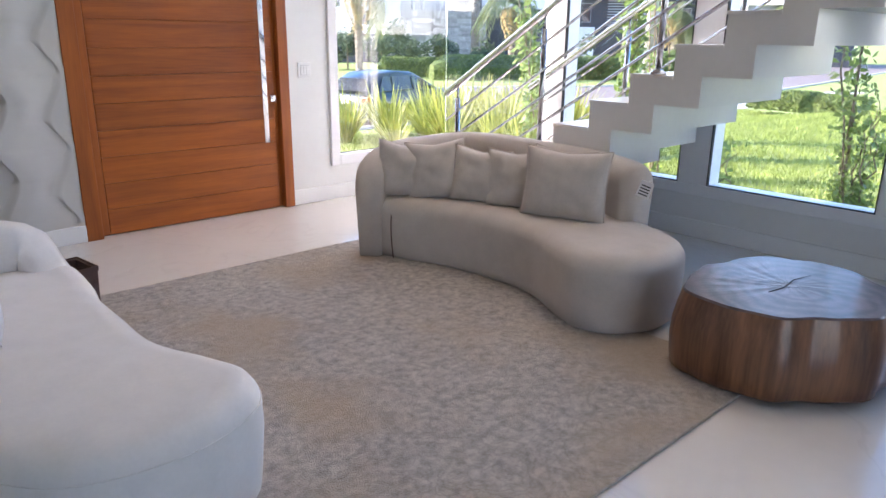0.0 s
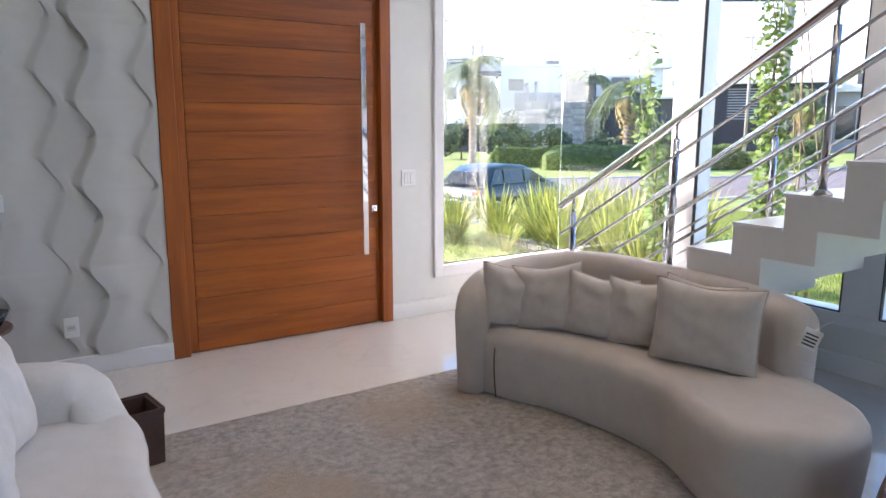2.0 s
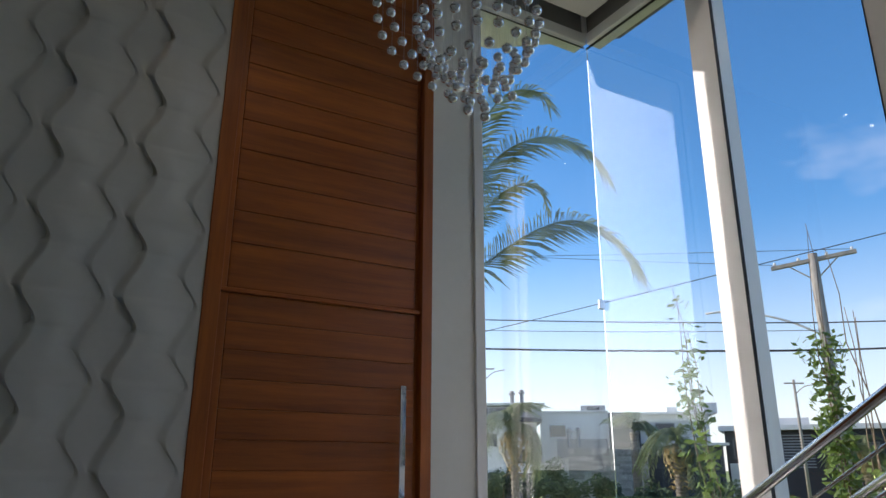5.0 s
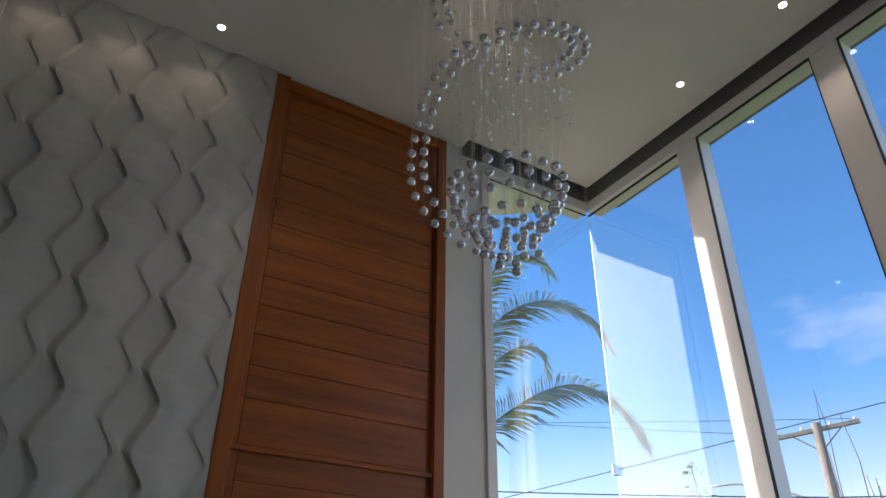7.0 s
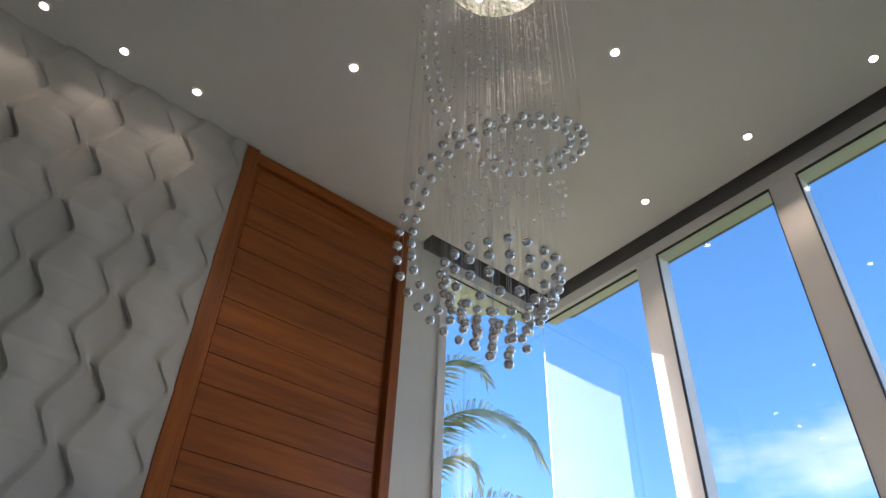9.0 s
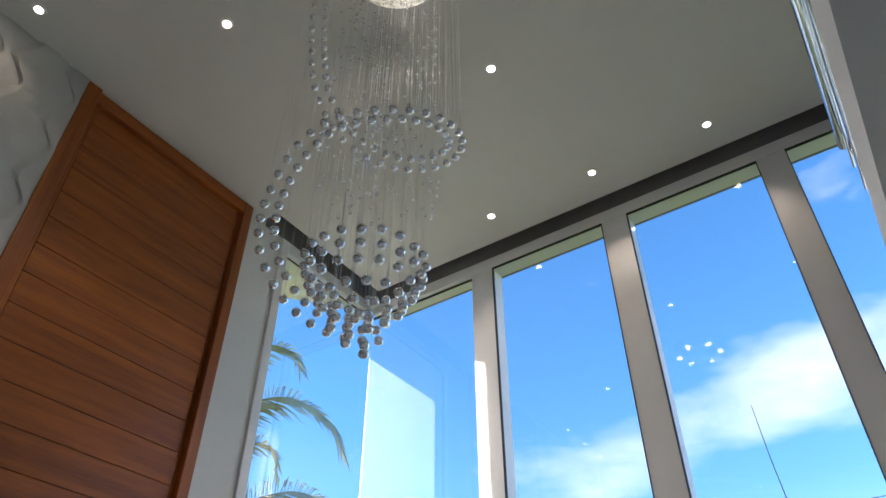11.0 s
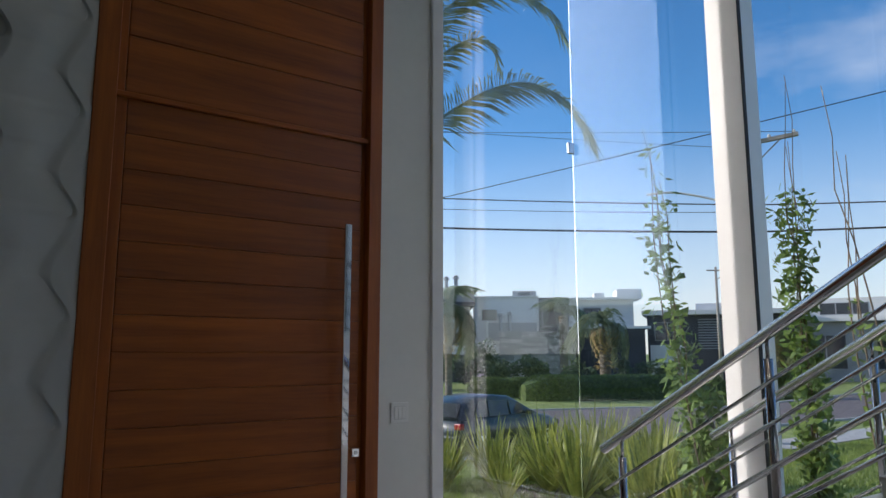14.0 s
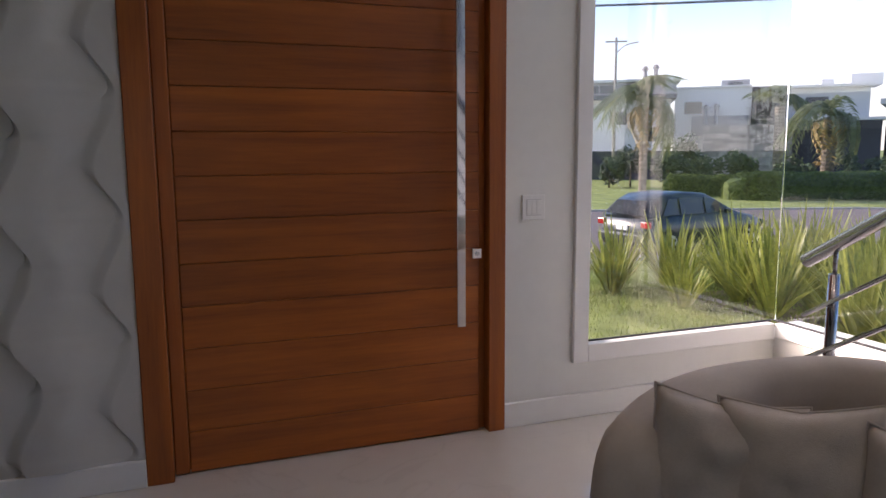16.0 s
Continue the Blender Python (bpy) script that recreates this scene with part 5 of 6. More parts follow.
big = thing("tall_palm", "tall palm with long arching grey-green fronds", "palm tree", (0.85, 4.25, gz(0.85, 4.25)))
BH = 4.75 - gz(0.85, 4.25)
part("trunk", lathe([(0.17 * (1.25 - 0.3 * min(1, k / 5) + 0.06 * (k % 2)), BH * k / 40) for k in range(41)], 16), M_TRUNK, big, "rough ringed trunk")
for k, (ctrl, nl, ll) in enumerate((
        (((0, 0, 0), (0.35, 0, 0.75), (0.95, 0, 1.65), (1.55, -0.05, 2.15), (2.2, -0.1, 2.38), (2.85, -0.2, 2.2), (3.2, -0.3, 1.72)), 130, 0.62),
        (((0, 0, 0), (0.6, 0, -0.15), (1.2, 0, 0.25), (1.8, 0, 0.65), (2.45, -0.05, 0.92), (3.05, -0.1, 0.90), (3.5, -0.2, 0.58), (3.78, -0.3, 0.05)), 120, 0.60),
        (((0, 0, 0), (0.75, 0.1, 0.75), (1.25, 0.15, 1.25), (1.70, 0.1, 1.50), (2.02, 0.1, 1.40), (2.13, 0.1, 1.10)), 90, 0.40),
        (((0, 0, 0), (0.35, 0, 1.2), (0.68, 0, 2.1), (1.05, 0, 2.75), (1.45, 0, 3.12), (1.85, -0.1, 3.15), (2.05, -0.2, 2.85)), 100, 0.55))):
    o = new("frond", arc_frond(ctrl, nl, ll, 70 + k))
    o.parent = big
    o.location = (0, 0, BH - 0.05)
bigf = [frond(2.5, dr, 110, 0.45, M_PALM, 80 + q, 0.0, 0.012, ri) for q, (dr, ri) in enumerate(((0.30, 0.64), (0.24, 1.1)))]
for k, (azd, eld) in enumerate(((60, 35), (100, 15), (140, 40), (180, 20), (215, 45), (250, 10))):
    o = new("frond", bigf[k % 2])
    o.parent = big
    o.matrix_local = pose(0, 0, BH - 0.05, 0, 0, azd) @ pose(0, 0, 0, 0, -eld, 0)

palm("palm_tree", 18.2, 26.6, 4.45, 0.20, 44, 2.5, "bushy feather palm across the street", 41, 0.72, 6, 34, 0.50, (-40, 68), 0.035)
palm("palm_tree", 33.8, 29.7, 4.15, 0.40, 26, 3.0, "feather palm with dry golden lower fronds", 42, 0.85, 14, 28, 0.55, (-40, 45), 0.055)
palm("palm_tree", 51.5, 27.5, 3.9, 0.32, 36, 2.6, "distant feather palm beside the street", 43, 0.9, 8, 30, 0.7, (-45, 60), 0.034)
palm("palm_tree", 37.6, 37.4, 5.3, 0.35, 20, 2.6, "dark spiky palm against the far house", 44, 0.45, 0, 26, 0.6, (0, 75), 0.055)
palm("palm_tree", 58, 20.5, 3.8, 0.32, 30, 2.8, "far feather palm on the opposite lawn", 45, 0.9, 6, 28, 0.7, (-35, 60), 0.04)


# ---- hedges ----
def hedge(pts, width, height, n, leaf, seed, label):
    r = random.Random(seed)
    h = thing("hedge", label, "hedge", (pts[0][0], pts[0][1], gz(*pts[0])), "clipped hedges")
    line = smooth_line(pts, 30)
    o = Vector((pts[0][0], pts[0][1], 0))
    core = bmesh.new()
    rings = []
    for k, p in enumerate(line):
        a, b = line[max(0, k - 1)], line[min(len(line) - 1, k + 1)]
        t = (b - a).normalized()
        s = Vector((-t.y, t.x, 0))
        c = Vector((p.x, p.y, 0)) - o
        end = (0.30, 0.65, 0.88, 1.0)[min(3, k, len(line) - 1 - k)]
        w = width * 0.42 * end
        rings.append([core.verts.new(c + s * u * w + Vector((0, 0, z * height * (0.55 + 0.45 * end)))) for u, z in ((-1, 0), (-1.05, 0.5), (-0.8, 0.88), (0, 0.94), (0.8, 0.88), (1.05, 0.5), (1, 0))])
    for a, b in zip(rings, rings[1:]):
        for q in range(6):
            core.faces.new((a[q], a[q + 1], b[q + 1], b[q]))
    core.faces.new(rings[0])
    core.faces.new(rings[-1][::-1])
    part("core", core, M_HEDGE, h)
    vs, fs = [], []
    for k in range(n):
        i = r.uniform(0, len(line) - 1.01)
        p = line[int(i)].lerp(line[int(i) + 1], i % 1)
        a, b = line[int(i)], line[int(i) + 1]
        t = (b - a).normalized()
        s = Vector((-t.y, t.x, 0))
        ang = r.uniform(-0.15, math.pi + 0.15)
        bump = min(1.0, 0.45 + 0.25 * min(i, len(line) - 1 - i)) + 0.10 * noise.noise(Vector((p.x * 1.7, p.y * 1.7, ang)))
        q = Vector((p.x, p.y, 0)) - o + s * (math.copysign(abs(math.cos(ang)) ** 0.6, math.cos(ang)) * width / 2 * bump) + Vector((0, 0, max(0.03, abs(max(0, math.sin(ang))) ** 0.6 * height * bump)))
        d = Vector((r.uniform(-1, 1), r.uniform(-1, 1), r.uniform(-0.6, 1))).normalized()
        e = d.orthogonal().normalized()
        l = leaf * r.uniform(0.6, 1.4)
        j = len(vs)
        vs += [q - d * l, q + e * l * 0.6, q + d * l, q - e * l * 0.6]
        fs.append((j, j + 1, j + 2, j + 3))
    me = bpy.data.meshes.new("hedge_leaves")
    me.from_pydata(vs, [], fs)
    me.materials.append(M_HEDGE)
    lv = new("leaves", me)
    lv.parent = h
    return h


hedge([(19.0, 26.0), (20.6, 25.2), (22.4, 24.6)], 1.5, 1.0, 7000, 0.06, 51, "low clipped green hedge across the street")
hedge([(19.8, 22.6), (22.0, 21.9), (24.5, 20.6), (27.0, 19.2), (29.5, 17.6)], 2.2, 1.2, 13000, 0.07, 52, "wide clipped green hedge across the street")
hedge([(30.5, 16.8), (31.6, 16.4), (33.0, 16.4)], 1.9, 1.45, 5000, 0.07, 53, "rounded clipped shrub by the street")
hedge([(16.7, 1.3), (16.9, 3.0), (17.2, 4.9)], 0.6, 0.55, 2500, 0.07, 54, "low grassy border hedge on the lawn")


def garden_shrub(x, y, w, h, n, seed):
    """A loose dark garden bush: a short stem under several uneven clumps of leaves."""
    r = random.Random(seed)
    g = thing("garden_shrub", "dark leafy garden shrub before the far house", "shrub", (x, y, gz(x, y)), "garden shrubs across the street")
    stem = tube([(0, 0, 0), (0.03, 0.02, h * 0.35), (0.0, 0.05, h * 0.6)], [0.07, 0.05, 0.03], 7)
    part("stem", stem, M_TWIG, g, smooth=True)
    lv = bmesh.new()
    for k in range(7):
        c = (r.uniform(-0.55, 0.55) * w, r.uniform(-0.5, 0.5) * w, h * r.uniform(0.3, 0.78))
        leaf_cloud(lv, c, (w * r.uniform(0.3, 0.5), w * r.uniform(0.3, 0.5), h * r.uniform(0.2, 0.32)), n // 7, 0.13, r)
    part("leaves", lv, M_DARKLEAF, g)
    return g


M_DARKLEAF = mat("dark_shrub_leaf", (0.03, 0.055, 0.02), 0.6, var=0.3, scale=6.0, hue=(0.07, 0.11, 0.035))
for k, (azd, dist, w, h) in enumerate(((33.2, 44, 1.2, 2.2), (34.8, 45, 1.4, 2.8), (37.6, 44, 1.5, 2.6), (38.8, 46, 1.3, 3.3), (39.9, 45, 1.1, 1.9), (42.1, 46, 1.1, 2.3), (43.3, 47, 1.0, 1.8), (46.3, 47, 1.3, 2.0), (50.6, 48, 1.2, 2.1), (53.5, 46, 1.4, 2.4))):
    garden_shrub(-3.1 + dist * math.sin(radians(azd)), -3.0 + dist * math.cos(radians(azd)), w, h, 1300, 90 + k)


# ---- houses ----
def house(name, label, x, y, rz, blocks):
    """A modern flat-roofed house; blocks of (kind, x0, x1, y0, y1, z0, z1) in its own axes, its front along x."""
    h = thing(name, label, "house", (x, y, STREET), "houses across the street", rz)
    kinds = {"wall": M_HWHITE, "grey": M_HGREY, "dark": M_HDARK, "roof": M_HWHITE, "stone": M_STONE}
    for kind, x0, x1, y0, y1, z0, z1 in blocks:
        if kind == "window":
            w = part("window", box(x0, x1, y0 - 0.05, y0 + 0.06, z0, z1), M_HGREY, h)
            n = max(1, round((x1 - x0) / 1.4))
            for k in range(n):
                a = x0 + (x1 - x0) * k / n
                b = x0 + (x1 - x0) * (k + 1) / n
                part("pane", box(a + 0.05, b - 0.05, y0 - 0.06, y0 - 0.052, z0 + 0.05, z1 - 0.05), M_HGLASS, w)
        elif kind == "slats":
            s = part("slat_screen", box(x0, x1, y0 - 0.02, y0, z0, z1), M_HDARK, h)
            n = int((z1 - z0) / 0.22)
            for k in range(n):
                z = z0 + (z1 - z0) * (k + 0.5) / n
                part("slat", box(x0, x1, y0 - 0.06, y0 - 0.021, z - 0.045, z + 0.045), M_HGREY, s)
        elif kind == "chimney":
            c = part("chimney", lathe([(0.16, z0), (0.16, z1 - 0.35), (0.26, z1 - 0.32), (0.26, z1 - 0.18), (0.15, z1 - 0.16), (0.15, z1 - 0.1), (0.22, z1 - 0.06), (0.05, z1)], 12, (x0, y0, 0)), M_HGREY, h)
        elif kind == "ledge":
            r = random.Random(int(x0 * 10) + 3)
            wallp = part("stone_wall", box(x0, x1, y0 + 0.05, y1, z0, z1), M_HGREY, h)
            z = z0
            while z < z1 - 0.02:
                hh = min(r.choice((0.20, 0.28, 0.38)), z1 - z)
                u = x0
                while u < x1 - 0.02:
                    ww = min(r.uniform(0.5, 1.5), x1 - u)
                    part("stone", add_box(bmesh.new(), u, u + ww - 0.012, y0 - r.uniform(0.0, 0.05), y0 + 0.05, z, z + hh - 0.012), M_STONE, wallp)
                    u += ww
                z += hh
        else:
            part({"wall": "wall", "grey": "wall", "dark": "dark_wall", "roof": "roof", "stone": "wall"}[kind], box(x0, x1, y0, y1, z0, z1, 0.01), kinds[kind], h)
    return h


# the fronts face the camera's last position, placed by bearing to fit its view
def sited(azd, dist):
    return -3.1 + dist * math.sin(radians(azd)), -3.0 + dist * math.cos(radians(azd)), -azd


x, y, rz = sited(34.0, 57.0)
house("house", "pale two-storey house, upper storey toned grey for its shade", x, y, rz, [
    # dark and grey on the upper storey carry the shade that lies there
    ("wall", -9.0, 3.6, 0.0, 9, 0.0, 6.1), ("dark", -9.0, 4.0, -0.6, 9, 6.1, 6.45), ("grey", -7.0, 4.0, 0.4, 8, 6.45, 7.45), ("roof", -7.4, 4.3, 0.0, 8.4, 7.45, 7.65),
    # the low dark slab stands for the darkness of shrubs along the front
    ("window", -0.9, 0.4, 0.0, 0, 4.2, 5.2), ("window", -4.5, -2.6, 0.0, 0, 4.1, 5.3), ("dark", -9.0, 3.6, -0.5, 0.0, 0.0, 2.2), ("window", -3.2, 1.2, 0.4, 0, 6.6, 7.3), ("window", 1.6, 3.2, 0.0, 0, 2.9, 4.0),
    ("chimney", 1.7, 1.7, 1.0, 1.0, 7.6, 8.7), ("chimney", 2.5, 2.5, 1.0, 1.0, 7.6, 8.8)])
x, y, rz = sited(43.0, 62.0)
house("house", "white modern house with a ledge-stone wall", x, y, rz, [
    # the thin grey slab is a neighbour's cast shadow, painted on the white wall
    ("wall", -5.6, 0.3, 0.6, 9, 0.0, 7.25), ("roof", -5.8, 0.3, 0.4, 9.2, 7.25, 7.4), ("grey", -4.2, 0.1, 0.35, 0.6, 3.4, 5.0), ("window", -4.8, -3.4, 0.6, 0, 5.2, 6.2),
    ("dark", 0.3, 2.9, 0.3, 9, 4.2, 7.2), ("window", 0.6, 2.6, 0.3, 0, 4.6, 6.6), ("wall", 2.9, 8.6, 1.0, 9, 4.6, 7.0), ("roof", 2.7, 9.0, 0.4, 9.2, 7.0, 7.2), ("window", 4.2, 5.8, 1.0, 0, 5.2, 6.3),
    # the low dark block fills the carport with its shade as colour
    ("ledge", -3.2, 3.3, -0.8, 0.55, 0.0, 4.2), ("dark", 3.4, 9.4, 0.2, 8, 0.0, 4.4), ("roof", 3.3, 9.8, -0.6, 8.2, 4.4, 4.62),
    ("grey", -2.1, 0.1, 3.0, 6, 7.4, 8.05), ("window", -1.6, -0.4, 3.0, 0, 7.5, 7.95), ("wall", 5.4, 6.3, 3.0, 5, 7.2, 7.8), ("wall", 7.4, 9.6, 2.6, 6, 7.2, 8.1),
    # these two stand in for the chimney outlines of that cast shadow
    ("chimney", -3.1, -3.1, 0.1, 0.1, 4.3, 5.9), ("chimney", -2.3, -2.3, 0.1, 0.1, 4.3, 6.0)])
x, y, rz = sited(55.0, 64.0)
house("house", "long dark modern house with slatted screen", x, y, rz, [
    ("dark", -3.6, 8.5, 0.0, 8, 0.0, 5.6), ("roof", -4.0, 9.0, -0.8, 8.4, 5.6, 6.0), ("slats", 0.6, 3.0, 0.0, 0, 2.6, 5.3), ("wall", -3.4, -0.4, -0.3, 0.0, 0.4, 3.0), ("window", 4.4, 7.6, 0.0, 0, 1.0, 4.6),
    ("wall", 0.5, 3.0, 2.0, 6, 6.0, 6.7), ("wall", 5.0, 6.6, 2.0, 6, 6.0, 6.9), ("window", -3.0, -0.8, 0.0, 0, 3.4, 5.0)])
x, y, rz = sited(66.0, 66.0)
house("house", "pale grey two-storey house farther along the street", x, y, rz, [
    ("grey", -4.5, 8.0, 0.0, 9, 0.0, 4.9), ("roof", -5.0, 8.4, -0.6, 9.2, 4.9, 5.25), ("wall", -3.5, 3.5, 0.8, 7, 5.25, 6.9), ("window", -3.6, -0.6, 0.0, 0, 1.0, 3.8), ("window", 1.5, 5.5, 0.0, 0, 1.0, 3.8), ("window", -2.4, 1.2, 0.8, 0, 5.5, 6.5), ("dark", 6.0, 8.0, -0.2, 0.3, 0, 3.6)])
# unseen houses, added to darken what the side panes reflect at the horizon
for azd, dist, lb in ((-24.0, 46.0, "unseen pale flat-roofed house, added to show in the panes"), (-44.0, 44.0, "unseen grey flat-roofed house, added to show in the panes"), (-64.0, 46.0, "unseen white flat-roofed house, added to show in the panes")):
    x, y, rz = sited(azd, dist)
    house("house", lb, x, y, rz, [
        ("grey", -7.0, 6.5, 0.0, 9, 0.0, 3.4), ("roof", -7.4, 7.0, -0.6, 9.2, 3.4, 3.75), ("wall", -4.0, 3.5, 0.8, 7, 3.75, 5.6), ("window", -5.0, -2.0, 0.0, 0, 0.6, 2.6), ("window", 0.5, 4.5, 0.0, 0, 0.6, 2.6), ("window", -2.4, 1.2, 0.8, 0, 4.2, 5.2)])
structure("garden_wall", box(17.4, 17.7, -9.0, 1.0, -0.8, 1.42, 0.01), M_HWHITE, "low white rendered garden wall beyond the lawn", "wall")


# ---- street furniture ----
PX, PY = 13.75, 6.40
pole = thing("utility_pole", "weathered grey timber utility pole with crossarm", "utility pole", (PX, PY, gz(PX, PY)))
PB = -gz(PX, PY)
part("post", tube([(0, 0, 0), (0, 0, 4.0), (0.02, 0, 7.25 + PB)], [0.16, 0.145, 0.12], 14), M_POLE, pole, smooth=True)
ad = Vector((0.51, -0.86, 0))
arm = part("crossarm", tube([tuple(ad * -1.05 + Vector((0, 0, 6.96 + PB))), tuple(ad * 1.05 + Vector((0, 0, 7.18 + PB)))], 0.07, 4), M_POLE, pole)
for s in (-0.95, -0.35, 0.35, 0.95):
    part("insulator", lathe([(0.02, 0.0), (0.045, 0.03), (0.045, 0.07), (0.02, 0.11)], 10, tuple(ad * s + Vector((0, 0, 7.11 + PB + 0.10 * s)))), M_HWHITE, arm)
for s in (-0.6, 0.6):
    part("brace", tube([tuple(ad * s + Vector((0, 0, 7.02 + PB + 0.10 * s))), (0, 0, 6.5 + PB)], 0.018, 6), M_POLE, pole)
part("lamp_arm", tube(smooth_line([(0, 0, 5.0 + PB), (-0.5, 0.75, 5.5 + PB), (-1.15, 1.75, 5.85 + PB), (-1.6, 2.4, 5.85 + PB)], 14), 0.03, 8), M_HWHITE, pole, "curved street lamp arm", smooth=True)
for x, y, hgt, lb in ((42.6, 26.6, 8.6, "slim distant utility pole with crossarm"), (24.0, 38.0, 9.6, "slim pale street lamp post")):
    q = thing("street_pole", lb, "pole", (x, y, STREET))
    part("post", tube([(0, 0, 0), (0, 0, hgt)], [0.13, 0.08], 10), M_POLE, q, smooth=True)
    part("crossarm", tube([(-0.6, 0.35, hgt - 0.25), (0.6, -0.35, hgt - 0.25)], 0.05, 6), M_POLE, q)
    part("lamp_arm", tube(smooth_line([(0, 0, hgt - 1.0), (0.5, -0.4, hgt - 0.5), (1.1, -0.9, hgt - 0.35)], 8), 0.03, 6), M_POLE, q, smooth=True)


def cable(a, b, sag, r, label):
    a, b = Vector(a), Vector(b)
    pts = [a.lerp(b, k / 16) - Vector((0, 0, sag * 4 * (k / 16) * (1 - k / 16))) for k in range(17)]
    return tagged(part("overhead_cable", tube(pts, r, 5), M_WIREB), label, "cable", "overhead cables")


cable((PX, PY, 5.35), (-2.9, 24.0, 7.5), 0.25, 0.018, "thin black overhead cable from the pole")
cable((PX, PY, 4.62), (-2.9, 24.0, 6.5), 0.3, 0.030, "thick black overhead cable from the pole")
cable((PX, PY, 5.15), (-2.9, 24.0, 7.1), 0.3, 0.009, "fine grey overhead cable from the pole")
cable((PX, PY, 5.35), (20.5, -16.0, 4.0), 0.3, 0.018, "black overhead cable running along the street")
cable((PX, PY, 4.62), (21.0, -16.0, 3.8), 0.2, 0.026, "thick black overhead cable along the street")
cable((PX - 0.45, PY + 0.8, 7.05), (-6.5, 24.5, 10.0), 0.2, 0.008, "fine overhead power line")
cable((PX + 0.5, PY - 0.85, 7.25), (-5.5, 27.0, 9.6), 0.2, 0.008, "fine overhead power line")
cable((9.2, -4.8, 5.75), (1.9, 7.2, 3.75), 0.05, 0.007, "thin service cable crossing the garden")


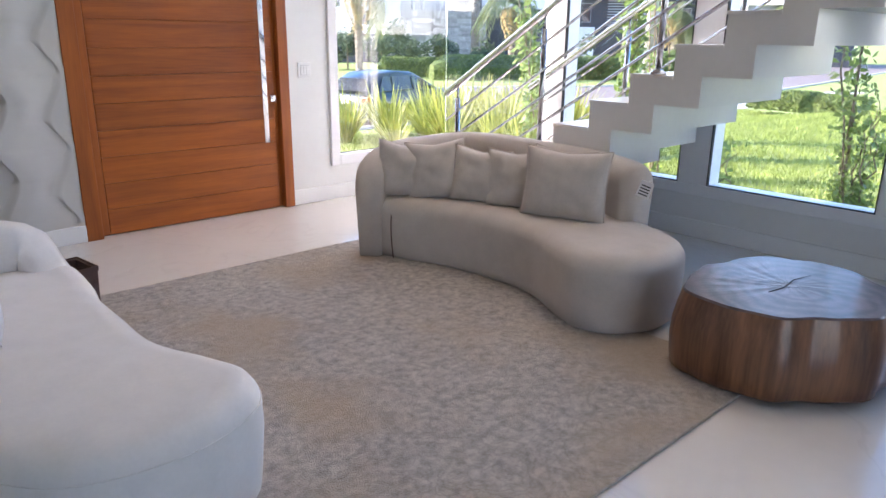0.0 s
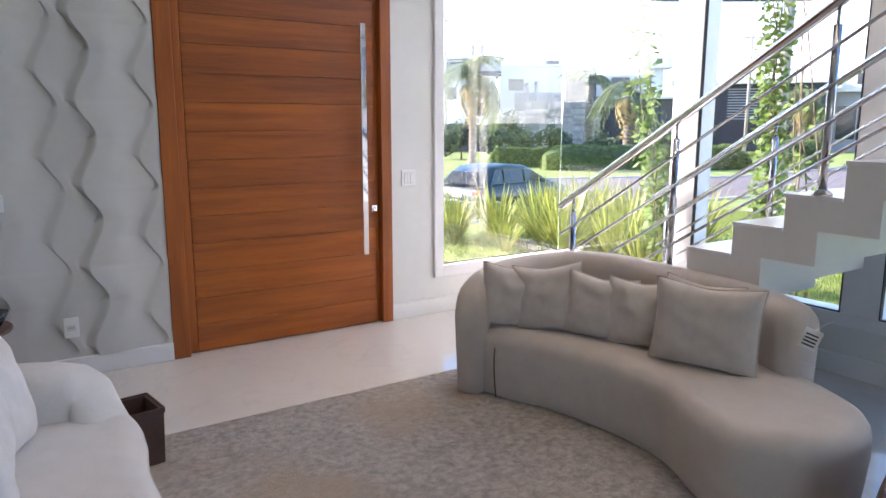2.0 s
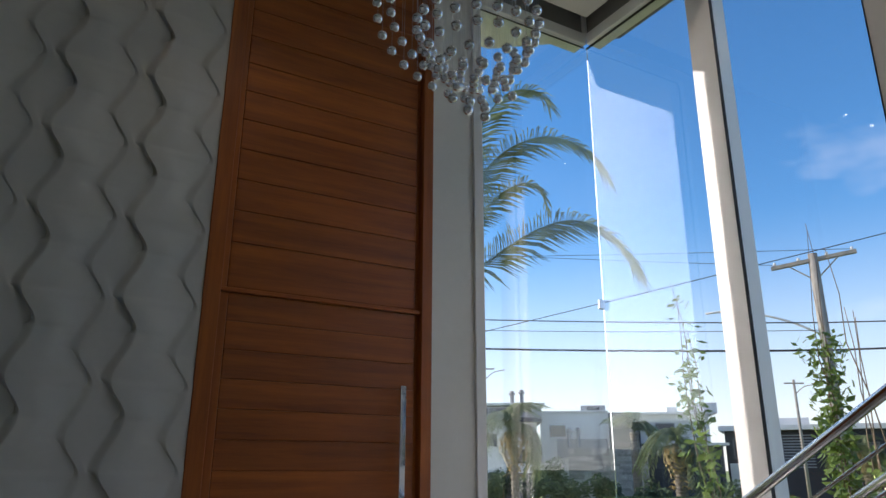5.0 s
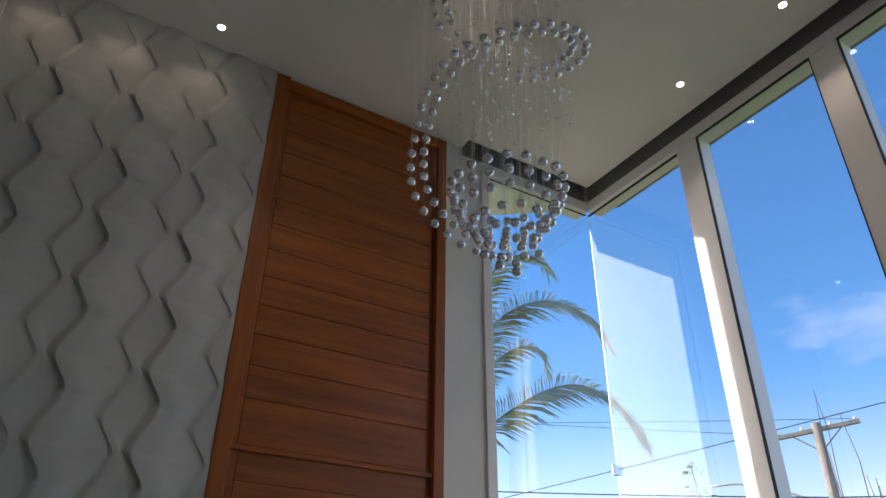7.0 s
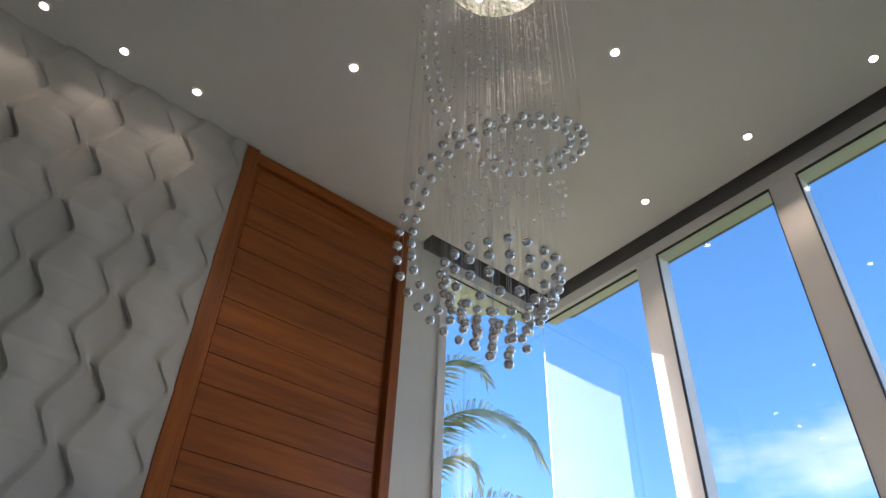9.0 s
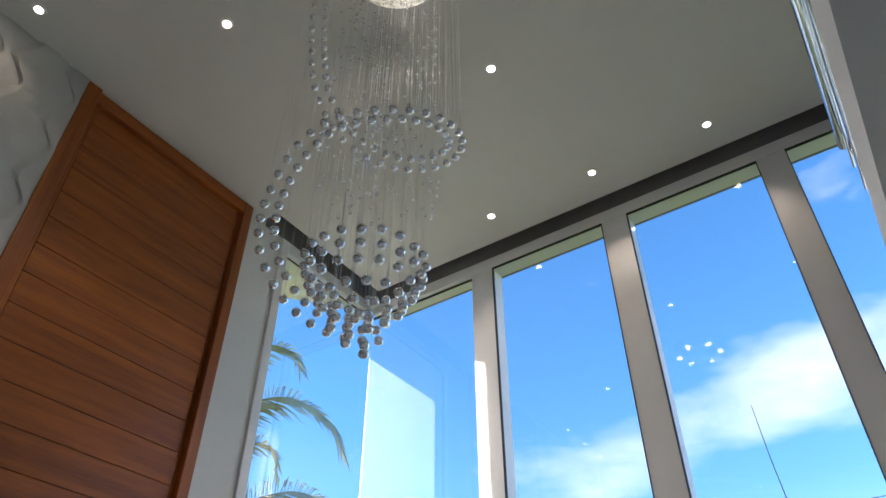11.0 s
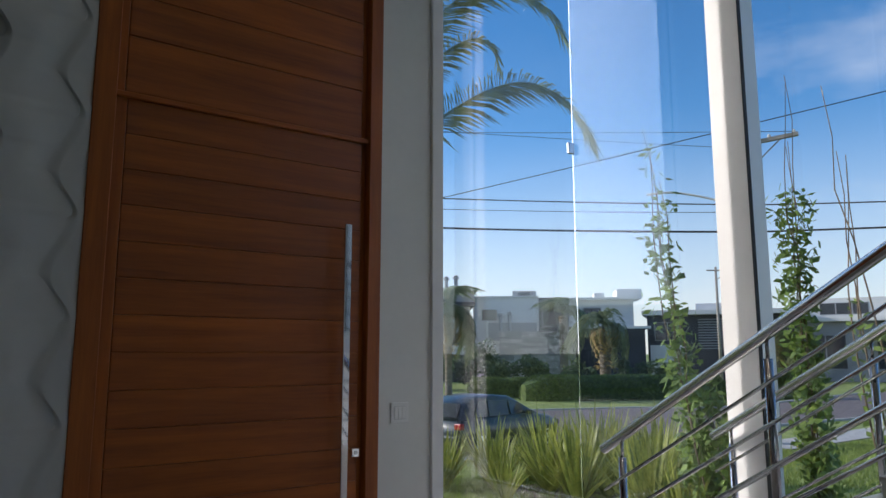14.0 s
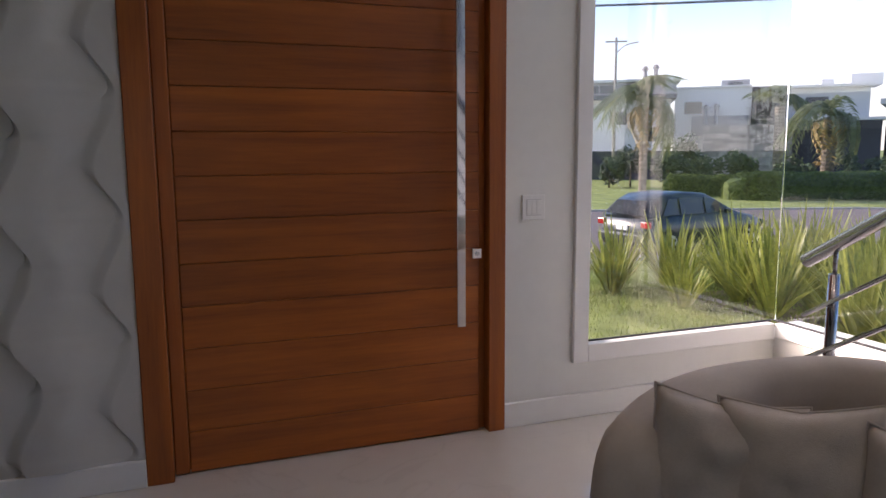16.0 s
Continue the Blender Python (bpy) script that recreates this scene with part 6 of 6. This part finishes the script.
# ---- parked car ----
def car_build():
    c = thing("parked_car", "dark green hatchback parked at the kerb", "car", (7.35, 9.95, STREET + 0.006), rz=9.0)
    c.scale = (0.93, 0.93, 0.93)
    # body sections along x: (x, half width, floor, belt, shoulder)
    L0, L1 = -1.98, 2.00
    top = [(-1.98, 0.62), (-1.93, 0.80), (-1.80, 0.90), (-1.2, 0.92), (-0.4, 0.93), (0.5, 0.92), (0.95, 0.90), (1.45, 0.82), (1.80, 0.72), (1.98, 0.55)]
    bm = bmesh.new()
    rings = []
    for x, z in top:
        w = 0.84 - 0.20 * max(0, (abs(x) - 1.55) / 0.45) ** 2
        rings.append([bm.verts.new((x, u * w, v)) for u, v in ((-0.90, 0.22), (-1.0, 0.34), (-1.02, 0.55), (-0.97, z - 0.06), (-0.88, z), (0.88, z), (0.97, z - 0.06), (1.02, 0.55), (1.0, 0.34), (0.90, 0.22))])
    for a, b in zip(rings, rings[1:]):
        for q in range(10):
            bm.faces.new((a[q], a[(q + 1) % 10], b[(q + 1) % 10], b[q]))
    bm.faces.new(rings[0])
    bm.faces.new(rings[-1][::-1])
    bmesh.ops.recalc_face_normals(bm, faces=bm.faces[:])
    body = part("body", bm, M_CARPAINT, c, smooth=True)
    bm = bmesh.new()
    roof = [(-1.88, 0.88, 0.70), (-1.62, 1.22, 0.62), (-1.30, 1.37, 0.58), (-0.6, 1.42, 0.57), (0.0, 1.38, 0.58), (0.35, 1.25, 0.60), (1.02, 0.90, 0.70)]
    rings = []
    for x, z, w in roof:
        zz = max(0.885, z)
        rings.append([bm.verts.new((x, u, v)) for u, v in ((-0.76, 0.875), (-(w + (0.76 - w) * 0.12), zz - 0.05), (-(w - 0.06), zz), (w - 0.06, zz), (w + (0.76 - w) * 0.12, zz - 0.05), (0.76, 0.875))])
    for a, b in zip(rings, rings[1:]):
        for q in range(5):
            bm.faces.new((a[q], a[q + 1], b[q + 1], b[q]))
    part("roof", bm, M_CARPAINT, c, smooth=True)
    for sy in (-1, 1):
        for x0, x1, x2, x3 in ((-1.50, -0.98, -0.98, -1.22), (-0.92, -0.18, -0.18, -0.90), (-0.12, 0.80, 0.28, -0.10)):
            bm = bmesh.new()
            lowz, hiz = 0.925, 1.285
            q = [(x0, 0.765, lowz), (x1, 0.765, lowz), (x2, 0.655, hiz if x2 < 0.2 else 1.22), (x3, 0.655, hiz)]
            vs = [bm.verts.new((x, sy * (y + 0.012), z)) for x, y, z in q]
            vi = [bm.verts.new((x, sy * (y - 0.006), z)) for x, y, z in q]
            bm.faces.new(vs)
            bm.faces.new(vi[::-1])
            for k in range(4):
                bm.faces.new((vs[k], vs[(k + 1) % 4], vi[(k + 1) % 4], vi[k]))
            part("side_window", bm, M_CARGLASS, c)
        for x in (-1.31, 1.28):
            w = part("wheel", tube([(x, sy * 0.68, 0.30), (x, sy * 0.70, 0.30), (x, sy * 0.85, 0.30), (x, sy * 0.87, 0.30)], [0.26, 0.30, 0.30, 0.27], 28), M_TYRE, c)
            part("rim", tube([(x, sy * 0.845, 0.30), (x, sy * 0.876, 0.30)], [0.205, 0.19], 24), M_ALLOY, w)
            for k in range(5):
                a = 2 * math.pi * (k + 0.5) / 5
                part("rim_gap", tube([(x + 0.12 * math.cos(a), sy * 0.872, 0.30 + 0.12 * math.sin(a)), (x + 0.12 * math.cos(a), sy * 0.880, 0.30 + 0.12 * math.sin(a))], 0.042, 8), M_TYRE, w)
        part("tail_light", box(-1.985, -1.86, sy * 0.70 - 0.11, sy * 0.70 + 0.11, 0.66, 0.80, 0.02, 2), M_REDLAMP, c, "red tail lamp")
        part("headlight", box(1.80, 1.96, sy * 0.60 - 0.13, sy * 0.60 + 0.13, 0.55, 0.68, 0.02, 2), M_HGLASS, c)
        part("mirror", box(0.42, 0.56, sy * 0.88 - 0.07, sy * 0.88 + 0.07, 0.90, 1.02, 0.03, 2), M_CARPAINT, c)
    bm = bmesh.new()
    vs = [bm.verts.new(v) for v in ((-1.90, -0.60, 0.93), (-1.90, 0.60, 0.93), (-1.655, 0.50, 1.235), (-1.655, -0.50, 1.235))]
    bm.faces.new(vs)
    bmesh.ops.solidify(bm, geom=bm.faces[:], thickness=0.01)
    part("rear_window", bm, M_CARGLASS, c)
    part("number_plate", box(-2.00, -1.975, -0.20, 0.20, 0.58, 0.70, 0.004), M_PLASTIC, c, "pale number plate")
    part("bumper", box(-2.04, -1.90, -0.76, 0.76, 0.30, 0.52, 0.05, 3), M_CARPAINT, c)
    return c


car_build()
